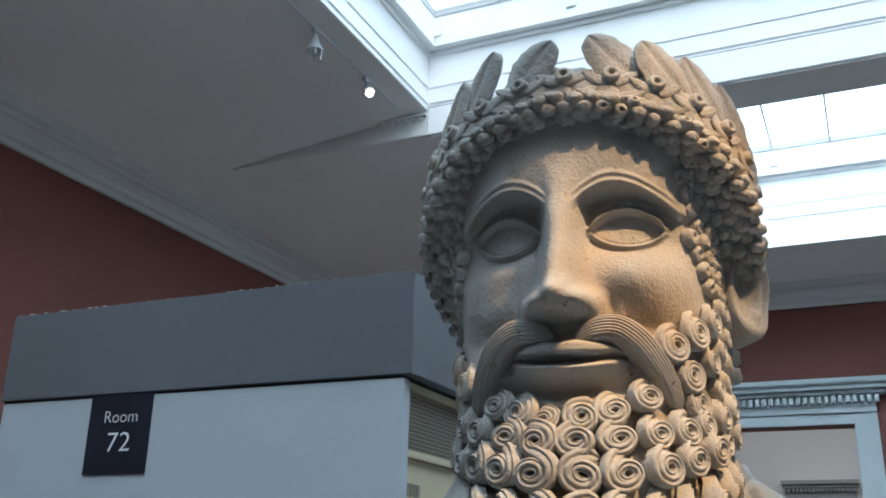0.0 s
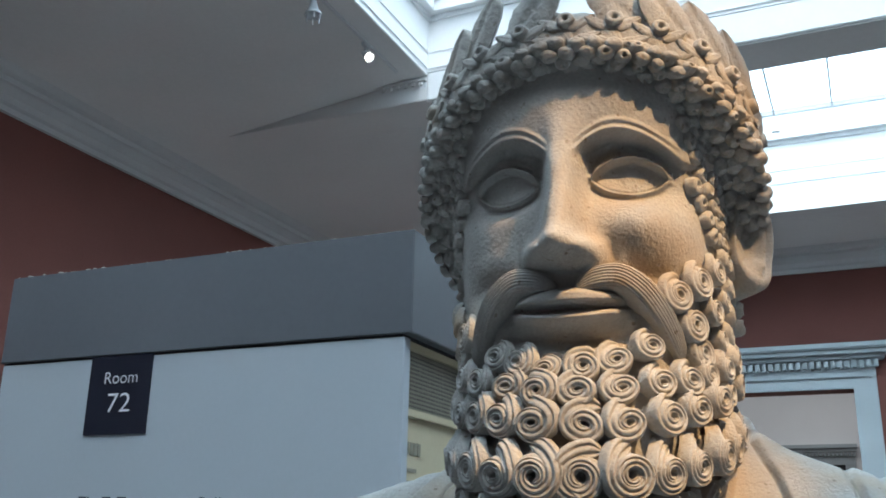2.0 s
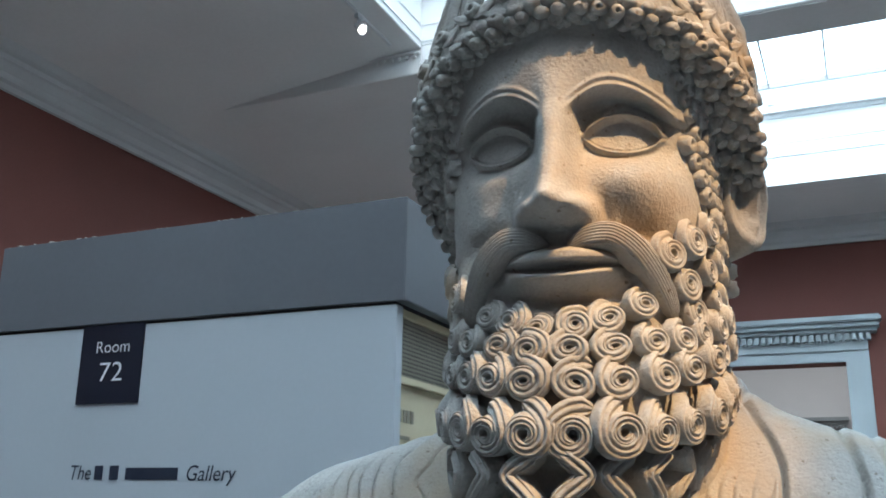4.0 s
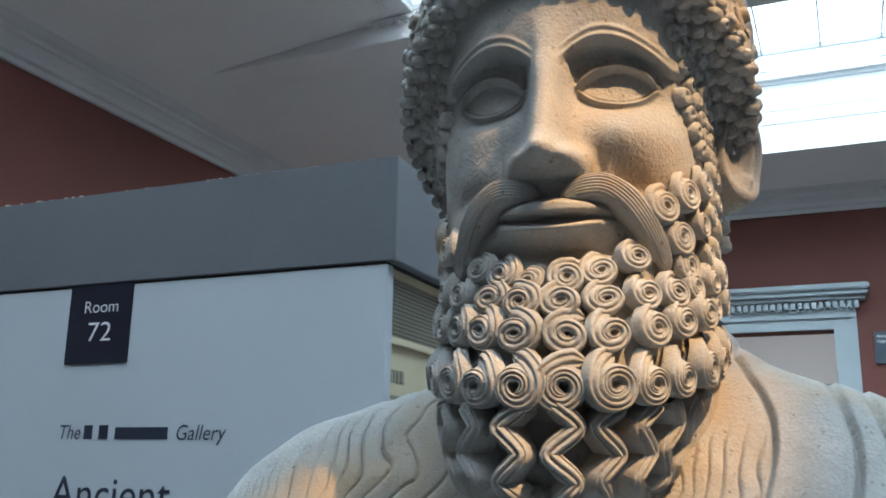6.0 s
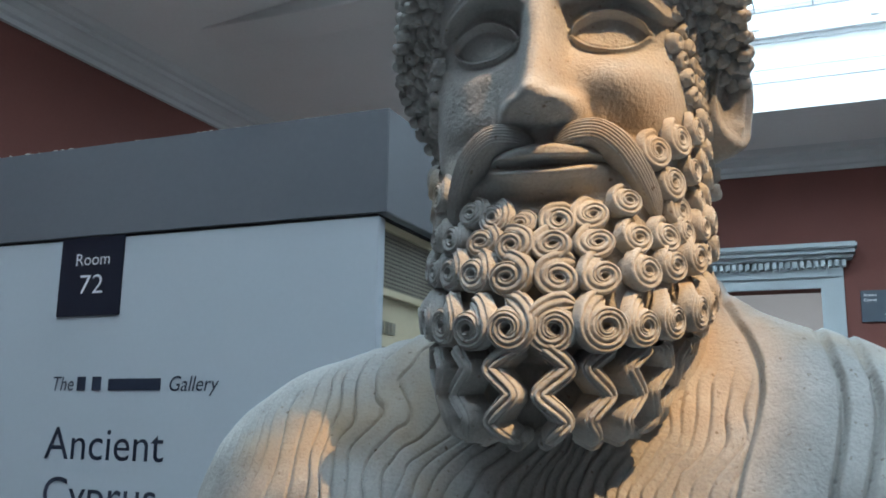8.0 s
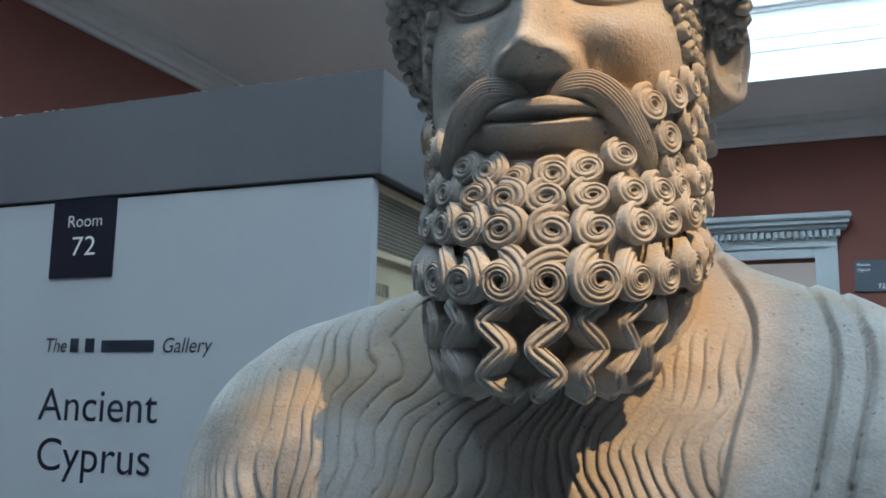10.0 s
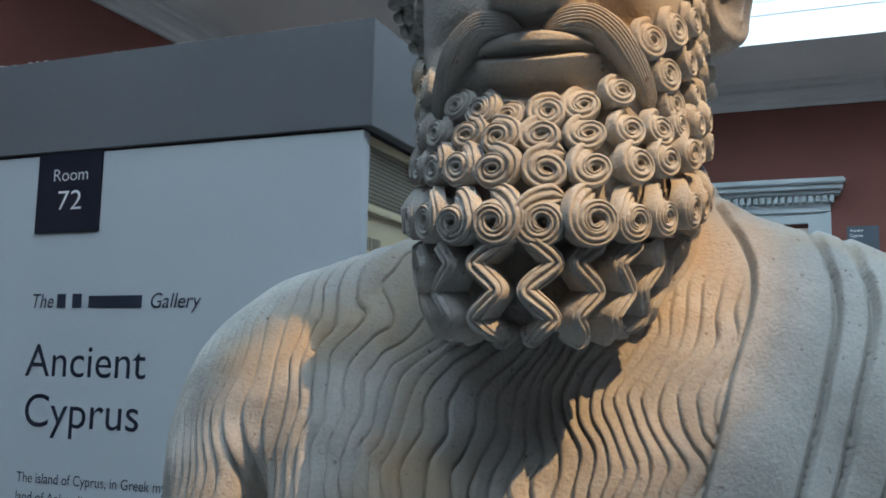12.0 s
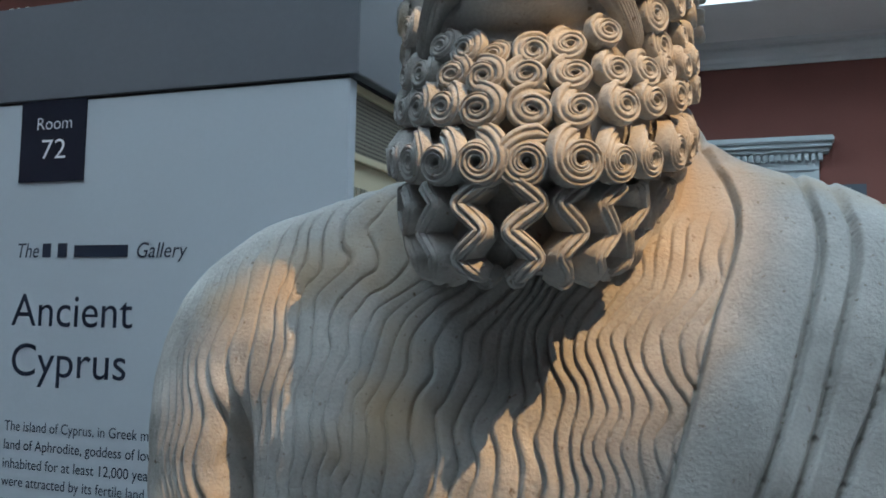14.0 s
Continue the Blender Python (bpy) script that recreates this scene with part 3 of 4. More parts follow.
# underside of the beard, crown of the head
foot = np.stack([PX[0] + shift(1.446), PY[0], ZZ[0]], -1)
add_grid(np.stack([foot + (np.array([0, 1.14, 1.45]) - foot) * k for k in np.linspace(0, 1, 8)]))
top = np.array([ring(t, 2.06)[0] for t in np.linspace(-180, 180, 61)])
add_grid(np.stack([top * [k, 1, 1] + [0, (1 - k) * 0, 0.02 * (1 - k)] + (np.array([0, 1.11, 0]) - top * [0, 1, 0]) * (1 - k) for k in np.linspace(1, 0.02, 10)]))
# neck
NW = curve([(1.36, .205), (1.44, .180), (1.50, .166), (1.56, .158), (1.64, .152), (1.74, .150)])
NF = curve([(1.36, 1.12), (1.42, 1.10), (1.48, 1.05), (1.56, 1.03), (1.74, 1.03)])
TH, ZZ = np.meshgrid(np.radians(np.linspace(-180, 180, 121)), np.linspace(1.36, 1.74, 40))
a, b = NW(ZZ), np.where(np.cos(TH) > 0, 1.14 - NF(ZZ), 0.17)
R = (np.abs(np.sin(TH) / a) ** 2.2 + np.abs(np.cos(TH) / b) ** 2.2) ** (-1 / 2.2)
add_grid(np.stack([R * np.sin(TH), 1.14 - R * np.cos(TH), ZZ], -1)[:, ::-1])


def frame_at(p, nrm, up=(0, 0, 1)):
    nrm = np.asarray(nrm, float) / np.linalg.norm(nrm)
    up = np.asarray(up, float) - nrm * np.dot(up, nrm)
    up /= np.linalg.norm(up)
    return np.asarray(p, float), np.cross(up, nrm), up, nrm


def put(fr, U, W, H):
    o, t, up, nrm = fr
    add_grid(o + U[..., None] * t + W[..., None] * up + H[..., None] * nrm)


rnd = np.random.RandomState(11)


def curl(fr, rx, rz, high, turns, hand, hole=0.3, nr=24, na=48, phase=0.0, dome=5.0, cut=0.30):
    """A small round lock: a domed disc with a spiral groove and a drilled eye."""
    rho = np.linspace(0, 1, nr)[:, None]
    phi = np.linspace(0, 2 * np.pi, na + 1)[None, :]
    groove = 0.5 + 0.5 * np.cos(2 * np.pi * (rho * turns - hand * phi / (2 * np.pi)) + phase)
    h = high * (np.clip(1 - rho ** dome, 0, 1) ** 0.6) * (0.82 + 0.18 * rho) - high * cut * (1 - groove) * sm((rho - 0.12) / 0.2) * (rho < 0.97) - high * 1.0 * hole * gs(rho, 0.2) * 2.0
    h = np.where(rho > 0.985, -high * 0.7, h)
    wob = 1 + 0.05 * np.sin(2 * phi + phase) + 0.04 * np.sin(3 * phi + 2 * phase)
    U, W = rho * rx * wob * np.cos(phi), rho * rz * wob * np.sin(phi)
    put(fr, U + 0 * W, W + 0 * U, h + 0 * U)


def sweep(points, normals, width, high, ridges, taper=(1, 1), nc=19, deep=0.30, flank=0.6, skew=0.0, blunt=0.25):
    """A ridged strap along a path of points: the ridges run along it, or slant across it by skew."""
    pts = np.asarray(points, float)
    nn = np.asarray(normals, float)
    d = np.gradient(pts, axis=0)
    d /= np.linalg.norm(d, axis=1)[:, None]
    side = np.cross(d, nn)
    side /= np.linalg.norm(side, axis=1)[:, None]
    v = np.linspace(-1, 1, nc)[None, :]
    along = np.linspace(0, 1, len(pts))[:, None]
    s = np.interp(along, np.linspace(0, 1, len(taper)), taper)
    s = s * sm(along / 0.08 + blunt) * sm((1 - along) / 0.1 + blunt)
    rib = np.abs(np.cos(0.5 * np.pi * ridges * (v + 1) + skew * along))
    h = high * np.minimum(s, 1.0) * (np.sqrt(np.clip(1 - v ** 4, 0, 1)) - deep * (1 - rib ** 0.7) * (np.abs(v) < 0.98)) - flank * high * (np.abs(v) > 0.99)
    P = pts[:, None, :] + side[:, None, :] * (v * width * 0.5 * s)[..., None] + nn[:, None, :] * h[..., None]
    add_grid(P)


def spline(keys, n):
    k = np.asarray(keys, float)
    s = np.arange(len(k))
    fs = [curve(np.stack([s, k[:, i]], 1)) for i in range(k.shape[1])]
    t = np.linspace(0, len(k) - 1, n)
    return np.stack([f(t) for f in fs], 1)


def snail(fr, r, hand, high, rise=1.0, squash=0.9):
    """A rolled lock: ridged strands sweep down from above and wind into a drilled eye on a raised drum."""
    o, t, up, nrm = fr
    rho = np.linspace(0, 1, 14)[:, None]
    phi = np.linspace(0, 2 * np.pi, 37)[None, :]
    w = 1 + 0.05 * np.sin(2 * phi + rnd.uniform(0, 6))
    drum = high * (0.80 * np.clip(1 - rho ** 7, 0, 1) ** 0.5 - 0.95 * gs(rho, 0.19)) - high * 1.4 * (rho > 0.99)
    put(fr, rho * r * w * np.cos(phi), squash * rho * r * w * np.sin(phi), drum + 0 * phi)
    n = 54
    f = np.linspace(0, 1, n)
    turn = 1.55 + rnd.uniform(-.25, .25)
    tail = 0.20
    g = np.clip((f - tail) / (1 - tail), 0, 1)
    ang = np.pi * (0.86 + 2 * turn * g)
    rad = r * (0.80 - 0.52 * g ** 0.85)
    U, W = rad * np.cos(ang), rad * np.sin(ang) * squash
    back = np.clip((tail - f) / tail, 0, 1)
    U = U + back * r * 0.75 + 0.55 * r * back ** 2
    W = W + r * rise * (1.25 * back - 0.45 * back ** 2)
    H = high * (0.72 + 0.16 * g - 0.75 * back ** 1.3)
    pts = o + (hand * U)[:, None] * t + W[:, None] * up + H[:, None] * nrm
    sweep(pts, np.repeat(nrm[None], n, 0), r * 0.72, high * 0.36, 2.4 + (rise > 1.0), (1.7, 1.15, 0.95, 0.72, 0.50), 21, 0.55, 1.0)
    put((o, t, up, nrm), rho * r * 0.16 * np.cos(phi) + 0.05 * r, rho * r * 0.16 * np.sin(phi), high * (0.75 - 0.5 * rho) + 0 * phi)


# beard: rows of rolled locks, (degrees from the front, height) in each row
ROW_1 = [(-22.7, 1.6655), (-14.4, 1.6574), (-6.0, 1.6480), (5.2, 1.6490), (14.7, 1.6560), (24.2, 1.6705)]
ROW_2 = [(-41, 1.652), (-29.4, 1.6421), (-17.3, 1.6340), (-7.2, 1.6255), (4.0, 1.6245), (15.4, 1.6270), (26.2, 1.6345), (37.6, 1.6410), (49, 1.652), (61, 1.664), (74, 1.678), (88, 1.690)]
ROW_3 = [(-62, 1.632), (-50, 1.622), (-38, 1.613), (-27, 1.606), (-17, 1.600), (-7, 1.5945), (5.2, 1.5920), (15.8, 1.5940), (27.5, 1.6010), (40, 1.6140), (53, 1.627), (66, 1.640), (80, 1.654), (94, 1.664)]
ROW_4 = [(-74, 1.590), (-62, 1.580), (-50, 1.570), (-38, 1.561), (-26, 1.553), (-14.5, 1.5470), (-5.0, 1.5440), (5.4, 1.5430), (16.2, 1.5440), (27, 1.5495), (38.5, 1.5590), (51, 1.572), (64, 1.584), (78, 1.598), (92, 1.611)]
for row, (places, r, high, rise, squash) in enumerate(((ROW_1, .0185, .0140, 0.75, 0.86), (ROW_2, .0200, .0150, 0.75, 0.80), (ROW_3, .0222, .0165, 0.85, 0.82), (ROW_4, .0245, .0185, 1.02, 0.92))):
    for t, z in places:
        p, nrm = ring(t, z)
        hand = 1 if t > -2 else -1
        tip = (0.10, 0.02, -0.05, -0.12)[row]
        k = r * (1 - 0.0022 * abs(t)) * rnd.uniform(.95, 1.06) * (0.8 if row == 0 and -10 < t < 0 else 1)
        snail(frame_at(p + nrm * rnd.uniform(-.001, .002), nrm + np.array([rnd.uniform(-.1, .1), 0, tip + rnd.uniform(-.06, .06)]), (rnd.uniform(-.4, .4), 0, 1)), k, hand, 1.22 * high * rnd.uniform(.85, 1.15), rise, squash * rnd.uniform(.92, 1.1))
# side locks between the cheek and the ear
SIDE = [(35.2, 1.7290), (45.5, 1.7480), (43.0, 1.7010), (55.5, 1.7225), (47.5, 1.6735), (57, 1.768), (65, 1.739), (63, 1.695), (73, 1.759), (67, 1.786), (76, 1.708), (82, 1.733), (88, 1.76), (80, 1.785)]
for i, (t, z) in enumerate(SIDE):
    for sgn in (-1, 1):
        if sgn < 0 and (t < 42 or z > 1.745):
            continue
        p, nrm = ring(sgn * t, z)
        snail(frame_at(p, nrm + np.array([0, 0, 0.05]), (rnd.uniform(-.3, .3), 0, 1)), (0.0205 if t < 50 else 0.0165 if t < 62 else 0.0135) * rnd.uniform(.93, 1.06), sgn, 0.0135, 0.7, 0.95)
for sgn in (-1, 1):     # small dense locks towards the ear
    for i in range(9):
        for j in range(3):
            p, nrm = ring(sgn * (84 + 8 * j + 3 * (i % 2)), 1.60 + 0.021 * i)
            curl(frame_at(p, nrm), .0110, .0105, .012, 1.5, sgn, .3, 9, 20, rnd.uniform(0, 6))

# long zigzag locks under the curls: angle, first bend to +x or -x, sideways reach in degrees
for t, sgn, reach in ((-89, 1, 3.6), (-74, -1, 3.6), (-58, 1, 3.6), (-43, -1, 3.6), (-30, 1, 3.2), (-18, 1, 3.0), (-5.7, -1, 3.3), (6.6, 1, 3.4), (17.5, -1, 3.2), (29, -1, 3.2), (42, 1, 3.2), (57, -1, 3.4), (73, 1, 3.6), (89, -1, 3.6)):
    z1 = 1.527 + 0.016 * (t / 60) ** 2
    z2 = 1.434 + 0.024 * (t / 60) ** 2
    keys, nn = [], []
    m = 46
    for i in range(m):
        s = i / (m - 1)
        ph = s * 1.86 + 0.04
        tri = 1 - 2 * abs(2 * (ph % 1) - 1)          # -1 at the root, 1 at the first bend
        tri = math.copysign(min(1, abs(tri) * 1.08) ** 0.92, tri)
        z = z1 + (z2 - z1) * s
        p, nrm = ring(t + sgn * reach * tri * (1 - 0.25 * s), z)
        keys.append(p + nrm * (0.004 - 0.010 * max(0, s - 0.88) / 0.12))
        nn.append(nrm + np.array([0, 0, -0.08 - 0.9 * max(0, s - 0.75)]))
    keys = np.array(keys)
    nn = np.array(nn) / np.linalg.norm(nn, axis=1)[:, None]
    soft = keys.copy()
    soft[1:-1] = 0.25 * keys[:-2] + 0.5 * keys[1:-1] + 0.25 * keys[2:]
    sweep(soft, nn, 0.0205, 0.0150, 3, (1.0, 1.0, 0.92, 0.80), 31, 0.30, 1.3, blunt=0.5)
    curl(frame_at(keys[-1] + np.array([0, 0.001, 0.004]), nn[-1] + np.array([0, 0, -0.2])), 0.0120, 0.0105, 0.0130, 1.6, sgn, 0.1, 8, 24)

# moustache: two ridged straps that part under the nose and hang past the mouth
for sgn in (-1, 1):
    path = spline([(.007, 1.7275), (.028, 1.7385), (.052, 1.7415), (.073, 1.7300), (.0895, 1.7095), (.1020, 1.6860), (.1105, 1.6610)], 60)
    X, Z = sgn * path[:, 0] + 0.002, path[:, 1]
    base = np.stack([X, MID - (MID - FRONT(Z)) * np.clip(1 - np.abs(X / HALF(Z)) ** POW, 0, 1) ** (1 / POW) - 0.008, Z], 1)
    nn = np.stack([X * 7, -np.ones_like(X), 0.15 * np.ones_like(X)], 1)
    nn /= np.linalg.norm(nn, axis=1)[:, None]
    sweep(base, nn, 0.0290, 0.0135, 8, (0.30, 0.85, 1.0, 1.05, 0.95, 0.75, 0.40), 97, 0.17, 1.0, skew=-sgn * 9.0)

# hair under the wreath, and the wreath itself, both dipping towards the back
WX, WY, WA = 0.004, 1.076, 1.13


def wring(t, r, z):
    """A point at r from the wreath's middle and height z in front, and its outward direction."""
    s, c = math.sin(radians(t)), math.cos(radians(t))
    rr = r if c > 0 else r * (1 + 0.12 * c * c)
    drop = (0.130 - 0.045 * float(sm((z - 1.995) / 0.05))) * (1 - math.cos(radians(min(abs(t), 122))))
    return np.array([WX + WA * rr * s, WY - rr * c, z - drop + 0.009 * s]), np.array([s, -c, 0])


def hairline(t):
    t = abs(t)
    return 1.955 - 0.030 * sm(t / 44) - 0.125 * sm((t - 36) / 22)


bowl_t = np.linspace(-180, 180, 181)
cap = []
for r, z in ((.126, 1.972), (.145, 1.977), (.160, 1.985), (.169, 1.990), (.175, 1.998)):
    cap.append([wring(t, r, z)[0] for t in bowl_t])
add_grid(np.array(cap)[:, ::-1])
for sgn in (-1, 1):     # hair mass at the temples
    g = []
    for z in np.linspace(1.785, 1.955, 14):
        g.append([])
        for t in np.linspace(46, 112, 18):
            p, nrm = ring(sgn * t, z)
            inside = float(sm((z - hairline(t)) / 0.03))
            g[-1].append(p + nrm * (0.009 * math.sin(math.pi * (t - 42) / 72) ** 0.5 * inside - 0.003 - 0.015 * (1 - inside)))
    add_grid(np.array(g)[:, ::sgn])

# small locks in the shade of the wreath, row by row inwards
for row, (r, z, tilt, s0) in enumerate(((.168, 1.985, -2.2, .0100), (.158, 1.981, -2.4, .0105), (.147, 1.974, -1.8, .0105))):
    for k in range(-19, 20):
        t = k * 6.6 + (row % 2) * 3.3 + rnd.uniform(-1, 1)
        p, nrm = wring(t, r, z + rnd.uniform(-.002, .002))
        s = s0 * rnd.uniform(.9, 1.12)
        curl(frame_at(p, nrm + np.array([0, 0, tilt])), s, s * 0.92, 0.0085, 1.3, 1, 0.30 if rnd.rand() < 0.35 else 0.02, 10, 22, rnd.uniform(0, 6), dome=2.0, cut=0.13)
# tight curls at the temples
for sgn in (-1, 1):
    for i in range(11):
        for j in range(10):
            t = 41 + 6.6 * i + (j % 2) * 3.5
            z = 1.925 - 0.0165 * j
            if z < hairline(t) - 0.004 or t > 112:
                continue
            p, nrm = ring(sgn * t, z)
            curl(frame_at(p + nrm * (0.003 if t > 52 else 0.0), nrm + np.array([0, 0, rnd.uniform(-.3, .1)])), 0.0120, 0.0112, 0.0090, 1.3, sgn, 0.3, 8, 18, rnd.uniform(0, 6), dome=2.4, cut=0.18)

# wreath band
ct = np.linspace(-180, 180, 241)
prof = [(.150, 1.990), (.172, 1.988), (.180, 1.996), (.182, 2.012), (.179, 2.026), (.172, 2.038), (.160, 2.046), (.130, 2.046)]
add_grid(np.array([[wring(t, r + 0.0012 * math.sin(t * 0.9), z + 0.002 * math.sin(t * 0.31))[0] for t in ct] for r, z in prof])[:, ::-1])


def leaf(fr, length, width, lean, thick=0.006, nu=26, nv=15, bend=0.15, blunt=3.4, groove=0.0035):
    """A thick blunt leaf with a cut midrib and notched veins; lean turns it in its own plane."""
    uu = np.linspace(0, 1, nu)[:, None]
    vv = np.linspace(-1, 1, nv)[None, :]
    w = width * 0.5 * (0.55 + 0.45 * sm(uu / 0.45)) * (0.03 + 0.97 * np.clip(1 - uu ** blunt, 0, 1) ** 0.5)
    a0 = vv * w * (1 + 0.03 * np.sin(uu * 34))
    b0 = uu * length + 0 * vv
    notch = np.abs(np.sin(uu * 24)) ** 3 * gs(np.abs(vv) - 0.28, 0.16)
    h = thick * (1 - vv ** 2 * 0.65) - groove * gs(vv, 0.14) - 0.35 * groove * notch - bend * length * (uu - 0.3) ** 2 * 0.3
    h = h + 0 * a0
    c, s = math.cos(lean), math.sin(lean)
    U, W = a0 * c + b0 * s, -a0 * s + b0 * c
    put(fr, U, W, h)
    put(fr, U[:, ::-1], W[:, ::-1], (h - 0.010 * np.clip(1 - vv ** 6, 0, 1))[:, ::-1] + 0 * U)


# upright laurel leaves behind the band, tips leaning towards the front: angle, foot, lean, length, width
LEAVES = [(-18, 2.020, 46, .080, .050), (-37, 2.008, 36, .088, .046), (-50, 1.990, 34, .082, .042), (-63, 1.968, 26, .080, .042), (-77, 1.940, 18, .078, .042), (-92, 1.910, 12, .078, .042), (-108, 1.880, 8, .080, .042),
          (31, 2.006, -47, .098, .056), (47, 1.996, -44, .098, .054), (62, 1.982, -34, .098, .052), (76, 1.962, -22, .096, .048), (88, 1.930, -12, .088, .046), (100, 1.900, -7, .086, .044), (113, 1.870, -5, .085, .042)]
for t, z, lean, ln, wd in LEAVES:
    p, nrm = wring(t, .165 + 0.008 * sm((abs(t) - 55) / 30) + 0.002 * (abs(t) % 3), 2.0)
    p[2] = z
    leaf(frame_at(p, nrm + np.array([0, -0.55 * sm((abs(t) - 40) / 40), 0.02])), ln, wd + 0.006, radians(lean), 0.010, blunt=4.2)
p, nrm = wring(-4, .166, 2.030)     # the stump of a broken leaf
leaf(frame_at(p, nrm + np.array([0, 0, 0.3])), .022, .052, 0.1, 0.008, blunt=2.0, groove=0.001)
# small leaves lying on the band, drilled cups, berries
for k in range(-8, 9):
    t = 2.5 + 14.5 * k
    p, nrm = wring(t, .180, 2.026)
    curl(frame_at(p, nrm + np.array([0, 0, 0.15])), .0108, .0102, .0085, 1.0, 1, 0.95, 9, 24, 1.0, dome=7.0, cut=0.0)
    for dt, dz, lean in ((4.5, .002, 62), (10.0, .002, -62), (5.5, -.013, 78), (9.0, -.013, -78), (2.0, -.014, 24), (12.5, -.014, -24)):
        p, nrm = wring(t + dt - (3.6 if lean > 0 else -3.6), .1805, 2.014 + dz)
        leaf(frame_at(p, nrm + np.array([0, 0, 0.12])), .032, .015, radians(lean), 0.0036, 12, 9, 0.02, 2.2, 0.001)
for row in range(2):
    for k in range(-22, 23):
        t = 5.7 * k + 2.8 * row + rnd.uniform(-1.1, 1.1)
        p, nrm = wring(t, .182 - 0.003 * row, (1.999, 1.988)[row] + rnd.uniform(-.002, .002))
        drilled = rnd.rand() < 0.22
        curl(frame_at(p, nrm + np.array([0, 0, (0.3, -0.35)[row]])), .0100 * rnd.uniform(.8, 1.2), .0076, .0090, 1.0, 1, 0.7 if drilled else 0.04, 9, 20, rnd.uniform(0, 6), dome=2.0, cut=0.08)

# ears
for sgn in (-1, 1):
    rho = np.linspace(0, 1, 26)[:, None]
    phi = np.linspace(0, 2 * np.pi, 61)[None, :]
    rim = 0.010 * gs(rho - 0.84, 0.14) * (0.45 + 0.55 * sm((np.sin(phi) * 0.8 + np.cos(phi) * 0.6 + 0.75) / 0.7))
    lobe = 0.015 * gs(rho * np.cos(phi), 0.6) * gs(rho * np.sin(phi) + 0.70, 0.32)
    anti = 0.009 * gs(rho - 0.50, 0.11) * sm((np.cos(phi) + 0.35) / 0.6)
    h = rim + lobe + anti - 0.009 * gs(np.hypot(rho * np.cos(phi) + 0.1, rho * np.sin(phi) - 0.05), 0.28) + 0.016 - 0.034 * sm((rho - 0.93) / 0.07)
    U = rho * 0.033 * np.cos(phi) * (1 + 0.12 * np.sin(phi))
    W = rho * 0.068 * np.sin(phi)
    fr = frame_at((0.176 if sgn > 0 else -0.130, 1.11 if sgn > 0 else 1.15, 1.822), (sgn * math.sin(radians(48)), -math.cos(radians(48)), 0), (0, 0.10, 1))
    put(fr, U * sgn, W, h)
    for i in range(7):      # hair behind the ear
        p, nrm = ring(sgn * (108 + 4 * (i % 2)), 1.735 + 0.024 * i)
        curl(frame_at(p + nrm * 0.016, nrm), .013, .0125, .013, 1.5, sgn, .3, 8, 20, i)

hv = np.concatenate(V)
ct, st = math.cos(radians(TURNED)), math.sin(radians(TURNED))
hx, hy = hv[:, 0].copy(), hv[:, 1] - MID
hv = np.stack([HX - XC + hx * ct - hy * st, MID + hx * st + hy * ct, hv[:, 2]], 1)
V[:] = [hv]

# torso: shoulders, chest and arms as one skin with folds cut into it
TW = curve([(0.72, .50), (0.95, .54), (1.15, .585), (1.30, .588), (1.37, .574), (1.43, .542), (1.48, .494), (1.52, .420), (1.545, .340), (1.565, .262), (1.582, .200), (1.602, .162), (1.632, .140)])
TF = curve([(0.72, .20), (0.95, .20), (1.15, .205), (1.28, .200), (1.36, .186), (1.43, .166), (1.48, .146), (1.52, .126), (1.55, .108), (1.58, .092), (1.61, .08), (1.632, .07)])
TY = 1.225
PW = 2.6
t0 = np.linspace(-np.pi, np.pi, 8001)       # even steps round the chest, closer in front
ex, ey = 0.56 * np.sign(np.sin(t0)) * np.abs(np.sin(t0)) ** (2 / PW), 0.19 * np.sign(np.cos(t0)) * np.abs(np.cos(t0)) ** (2 / PW)
run = np.concatenate([[0], np.cumsum(np.hypot(np.diff(ex), np.diff(ey)) * np.where(ey[1:] > -0.06, 1.0, 0.15))])
th = np.unwrap(np.arctan2(np.interp(np.linspace(0, run[-1], 1000), run, ex), np.interp(np.linspace(0, run[-1], 1000), run, ey)))
Zs = np.concatenate([np.linspace(.72, 1.14, 40), np.linspace(1.143, 1.632, 330)])
TH, ZZ = np.meshgrid(th, Zs)
a, b = TW(ZZ), TF(ZZ) * np.where(np.cos(TH) > 0, 1.0, 1.1)
S, C = np.sin(TH), np.cos(TH)
R = (np.abs(S / a) ** PW + np.abs(C / b) ** PW) ** (-1 / PW)
P = np.stack([R * S, TY - R * C, ZZ], -1)
X, Z = P[..., 0], ZZ
# collar bones and breast, gap between arm and chest
P[..., 1] -= np.where(C > 0, 0.022 * gs(np.abs(X) - 0.17, 0.15) * gs(Z - 1.27, 0.13), 0)
P[..., 1] += np.where(C > 0, 0.050 * gs(X + 0.385, 0.022) * sm((1.315 - Z) / 0.10) + 0.02 * gs(X + 0.37, 0.06) * sm((1.38 - Z) / 0.12), 0)
du, dv = np.gradient(P, axis=1), np.gradient(P, axis=0)
N = np.cross(du, dv)
N /= np.maximum(np.linalg.norm(N, axis=-1, keepdims=True), 1e-9)
if N[200, 500, 1] > 0:
    N = -N
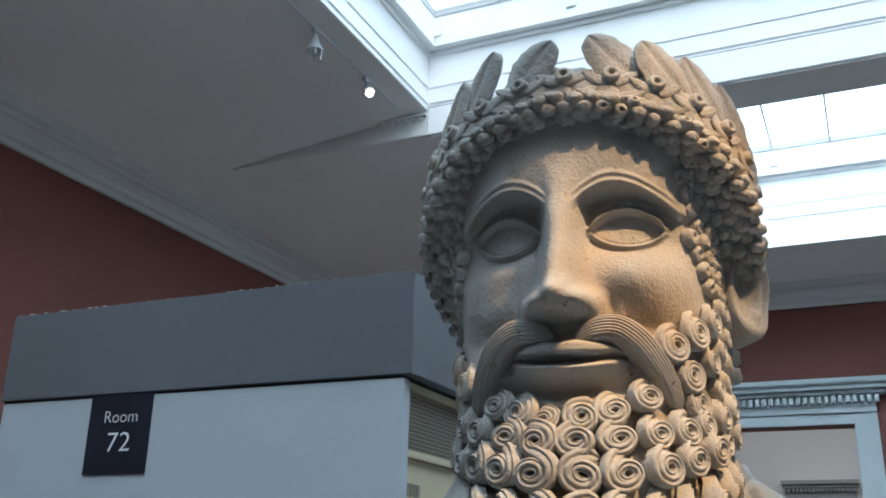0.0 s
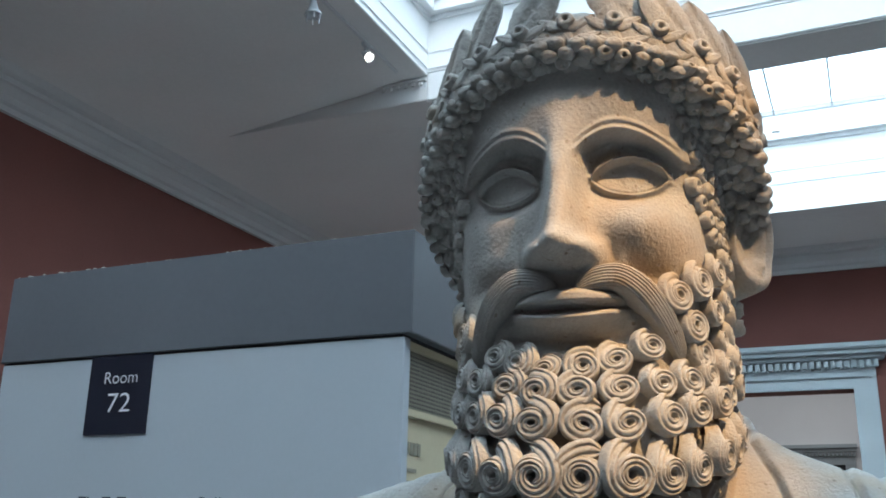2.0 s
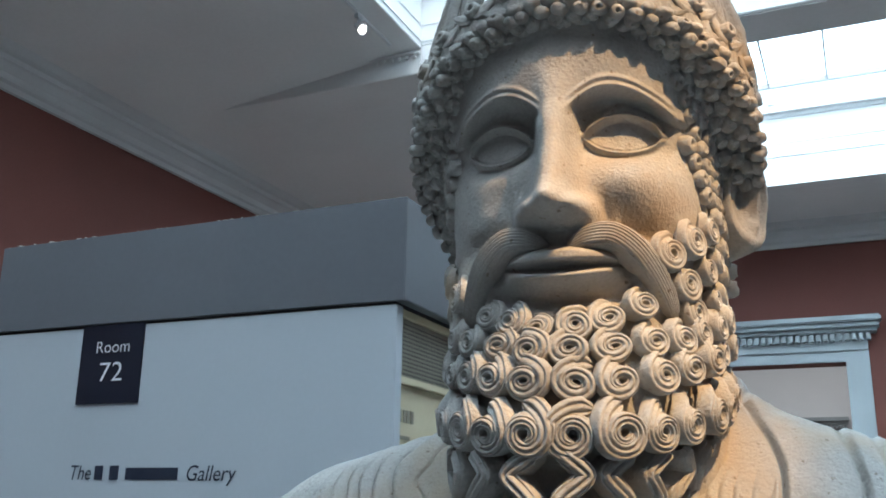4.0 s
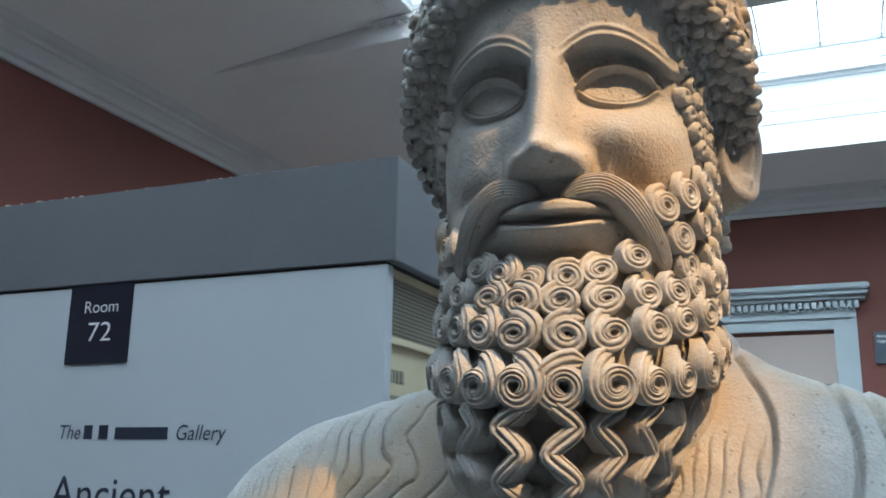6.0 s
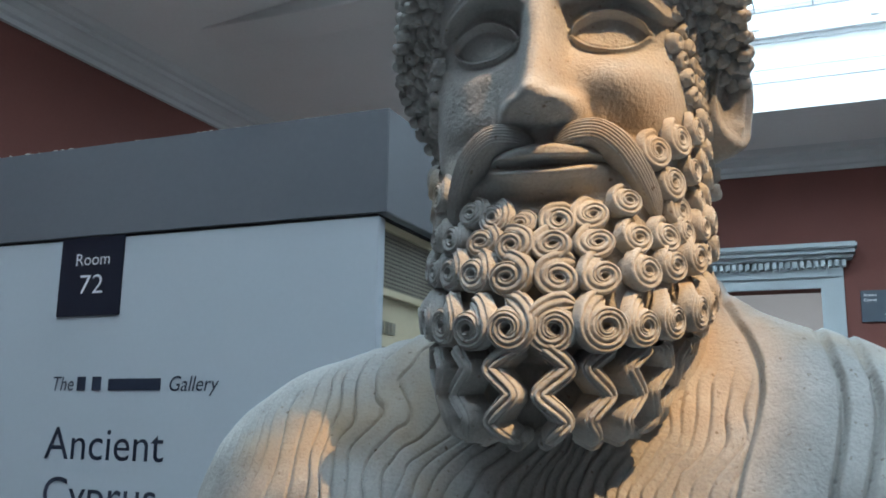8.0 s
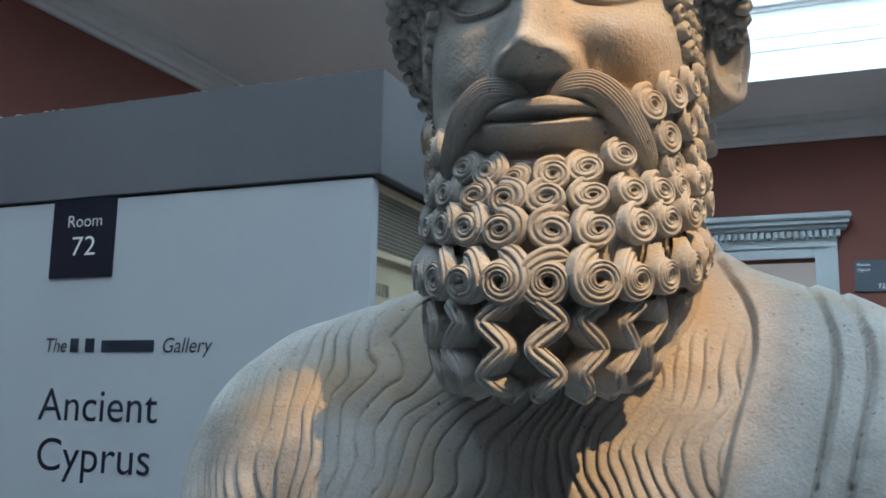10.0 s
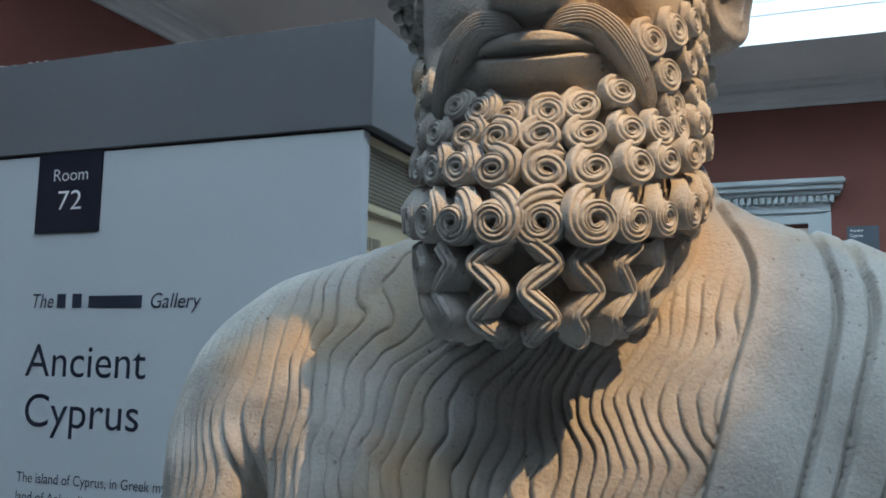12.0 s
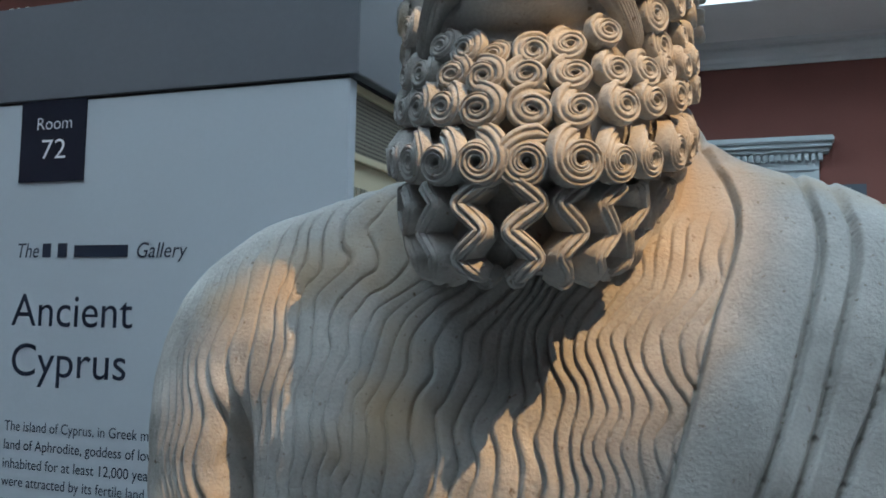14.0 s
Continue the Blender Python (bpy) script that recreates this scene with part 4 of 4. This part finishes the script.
# folds of the tunic: narrow ridges that step sideways as they fall
zig = 0.072 * sm((X + 0.33) / 0.20) * (1 - 0.72 * sm((X + 0.06) / 0.10)) * sm((Z - 1.355) / 0.12)
zig += 0.020 * sm((X + 0.06) / 0.08) * (sm((Z - 1.38) / 0.12) - 1.4 * sm((Z - 1.30) / 0.06))
zig += 0.012 * sm((Z - 1.262) / 0.075) + 0.006 * np.sin(Z * 62 + X * 4) + 0.0016 * np.sin(Z * 117 + X * 23 + 2 * np.sin(X * 61))
arm = sm((-X - 0.33) / 0.12)
wave = X - arm * np.clip(P[..., 1] - 1.10, -0.1, 0.3) - zig * (1 - arm) * sm((0.4 + X) / 0.2 + 0.2) + arm * (0.22 * (Z - 1.4) + 0.010 * np.sin(Z * 48))
saw = (wave / 0.0220 + 20.0 * 0.03 * np.log1p(np.exp((wave - 0.02) / 0.03)) + 0.30 * np.sin(wave * 19 + Z * 4) + 0.20 * np.sin(wave * 47 - Z * 7)) % 1.0
strong = (0.70 + 0.30 * np.sin(wave * 33 + Z * 21) * np.sin(Z * 17 - wave * 9)) * (1 - 0.42 * sm((X + 0.02) / 0.08))
fold = 1.3 * strong * (0.0042 * (sm(saw / 0.25) - sm((saw - 0.30) / 0.70)) - 0.0046 * gs((saw - 0.98 + 0.5) % 1.0 - 0.5, 0.055))
plain = (1 - sm((X + 0.04) / 0.06) * sm((Z - 1.475) / 0.06)) * sm((1.612 - Z) / 0.05) * (0.8 + 0.2 * sm((1.49 - Z) / 0.09))
# the cloak over the other shoulder: overlapping broad pleats
EDGES = (([(1.15, .105), (1.229, .131), (1.385, .169), (1.543, .184), (1.60, .150)], 0.013),
         ([(1.15, .178), (1.24, .215), (1.387, .257), (1.502, .271), (1.60, .235)], 0.010),
         ([(1.15, .208), (1.237, .245), (1.366, .282), (1.491, .303), (1.60, .265)], 0.009),
         ([(1.15, .245), (1.238, .280), (1.367, .327), (1.50, .350), (1.60, .31)], 0.009),
         ([(1.15, .33), (1.24, .37), (1.37, .42), (1.50, .44), (1.60, .40)], 0.012))
cloak = np.zeros_like(X)
under = np.ones_like(X)
for i, (tab, step) in enumerate(EDGES):
    e = X - curve(tab)(Z)
    cloak += step * sm(e / (0.008 if i == 0 else 0.006) + 0.5) - (0.0 if i == 0 else 0.007) * sm((e + 0.05) / 0.05) - (0.006 if i == 0 else 0.010) * gs(e + 0.004, 0.0027)
    if i == 0:
        under = 1 - sm(e / 0.006 + 0.5)
cloak += (1 - under) * (0.0035 * np.sin(X * 38 + Z * 22) * np.sin(Z * 17 + 1) - 0.004 * gs((X - 0.20) - 0.35 * (Z - 1.42), 0.01) * gs(Z - 1.45, 0.06))
pit = np.zeros_like(X)
for tab, step in EDGES[1:4]:
    e = X - curve(tab)(Z)
    pit += gs(e + 0.003, 0.0028) * np.clip(np.sin(Z * 330 + 5 * np.sin(Z * 71 + 40 * step)) * np.sin(Z * 143 + 2 * np.sin(Z * 37)) - 0.34, 0, 1)
cloak -= 0.008 * pit
side = np.where(C > -0.2, 1.0, 0.0)
P[..., 2] -= (0.004 * sm((X - 0.10) / 0.08) + 0.016 * sm((X - 0.24) / 0.12)) * sm((Z - 1.42) / 0.12)
cloak = cloak * (1 - 0.6 * np.clip(N[..., 2], 0, 1))
P = P + N * ((fold * plain * under + cloak * sm((1.625 - Z) / 0.03)) * side)[..., None]
add_grid(P[:, ::-1])
verts = np.concatenate(V) + np.array([XC, 0, 0])
# slight wear: no two locks or ridges quite alike
k1 = np.sin(verts @ np.array([61.0, 47.0, 53.0])) * np.sin(verts @ np.array([-43.0, 71.0, 37.0]) + 1.3)
verts = verts + 0.0009 * k1[:, None] * np.array([0.6, 1.0, 0.6])
faces = np.concatenate(F).astype(np.int32)
me = bpy.data.meshes.new("statue")
me.vertices.add(len(verts))
me.vertices.foreach_set("co", verts.astype(np.float32).ravel())
me.loops.add(faces.size)
me.loops.foreach_set("vertex_index", faces.ravel())
me.polygons.add(len(faces))
me.polygons.foreach_set("loop_start", np.arange(0, faces.size, 4, dtype=np.int32))
me.polygons.foreach_set("use_smooth", np.ones(len(faces), dtype=bool))
me.update(calc_edges=True)
me.validate()
me.materials.append(STONE)
tagged(new("statue", me), "carved limestone bust with curled beard and leaf wreath", "statue")
tagged(part("plinth", boxes((XC - 0.62, XC + 0.62, 0.95, 1.50, 0.0, 0.72), bevel=0.006), PLINTHM), "plain grey painted museum plinth", "plinth")
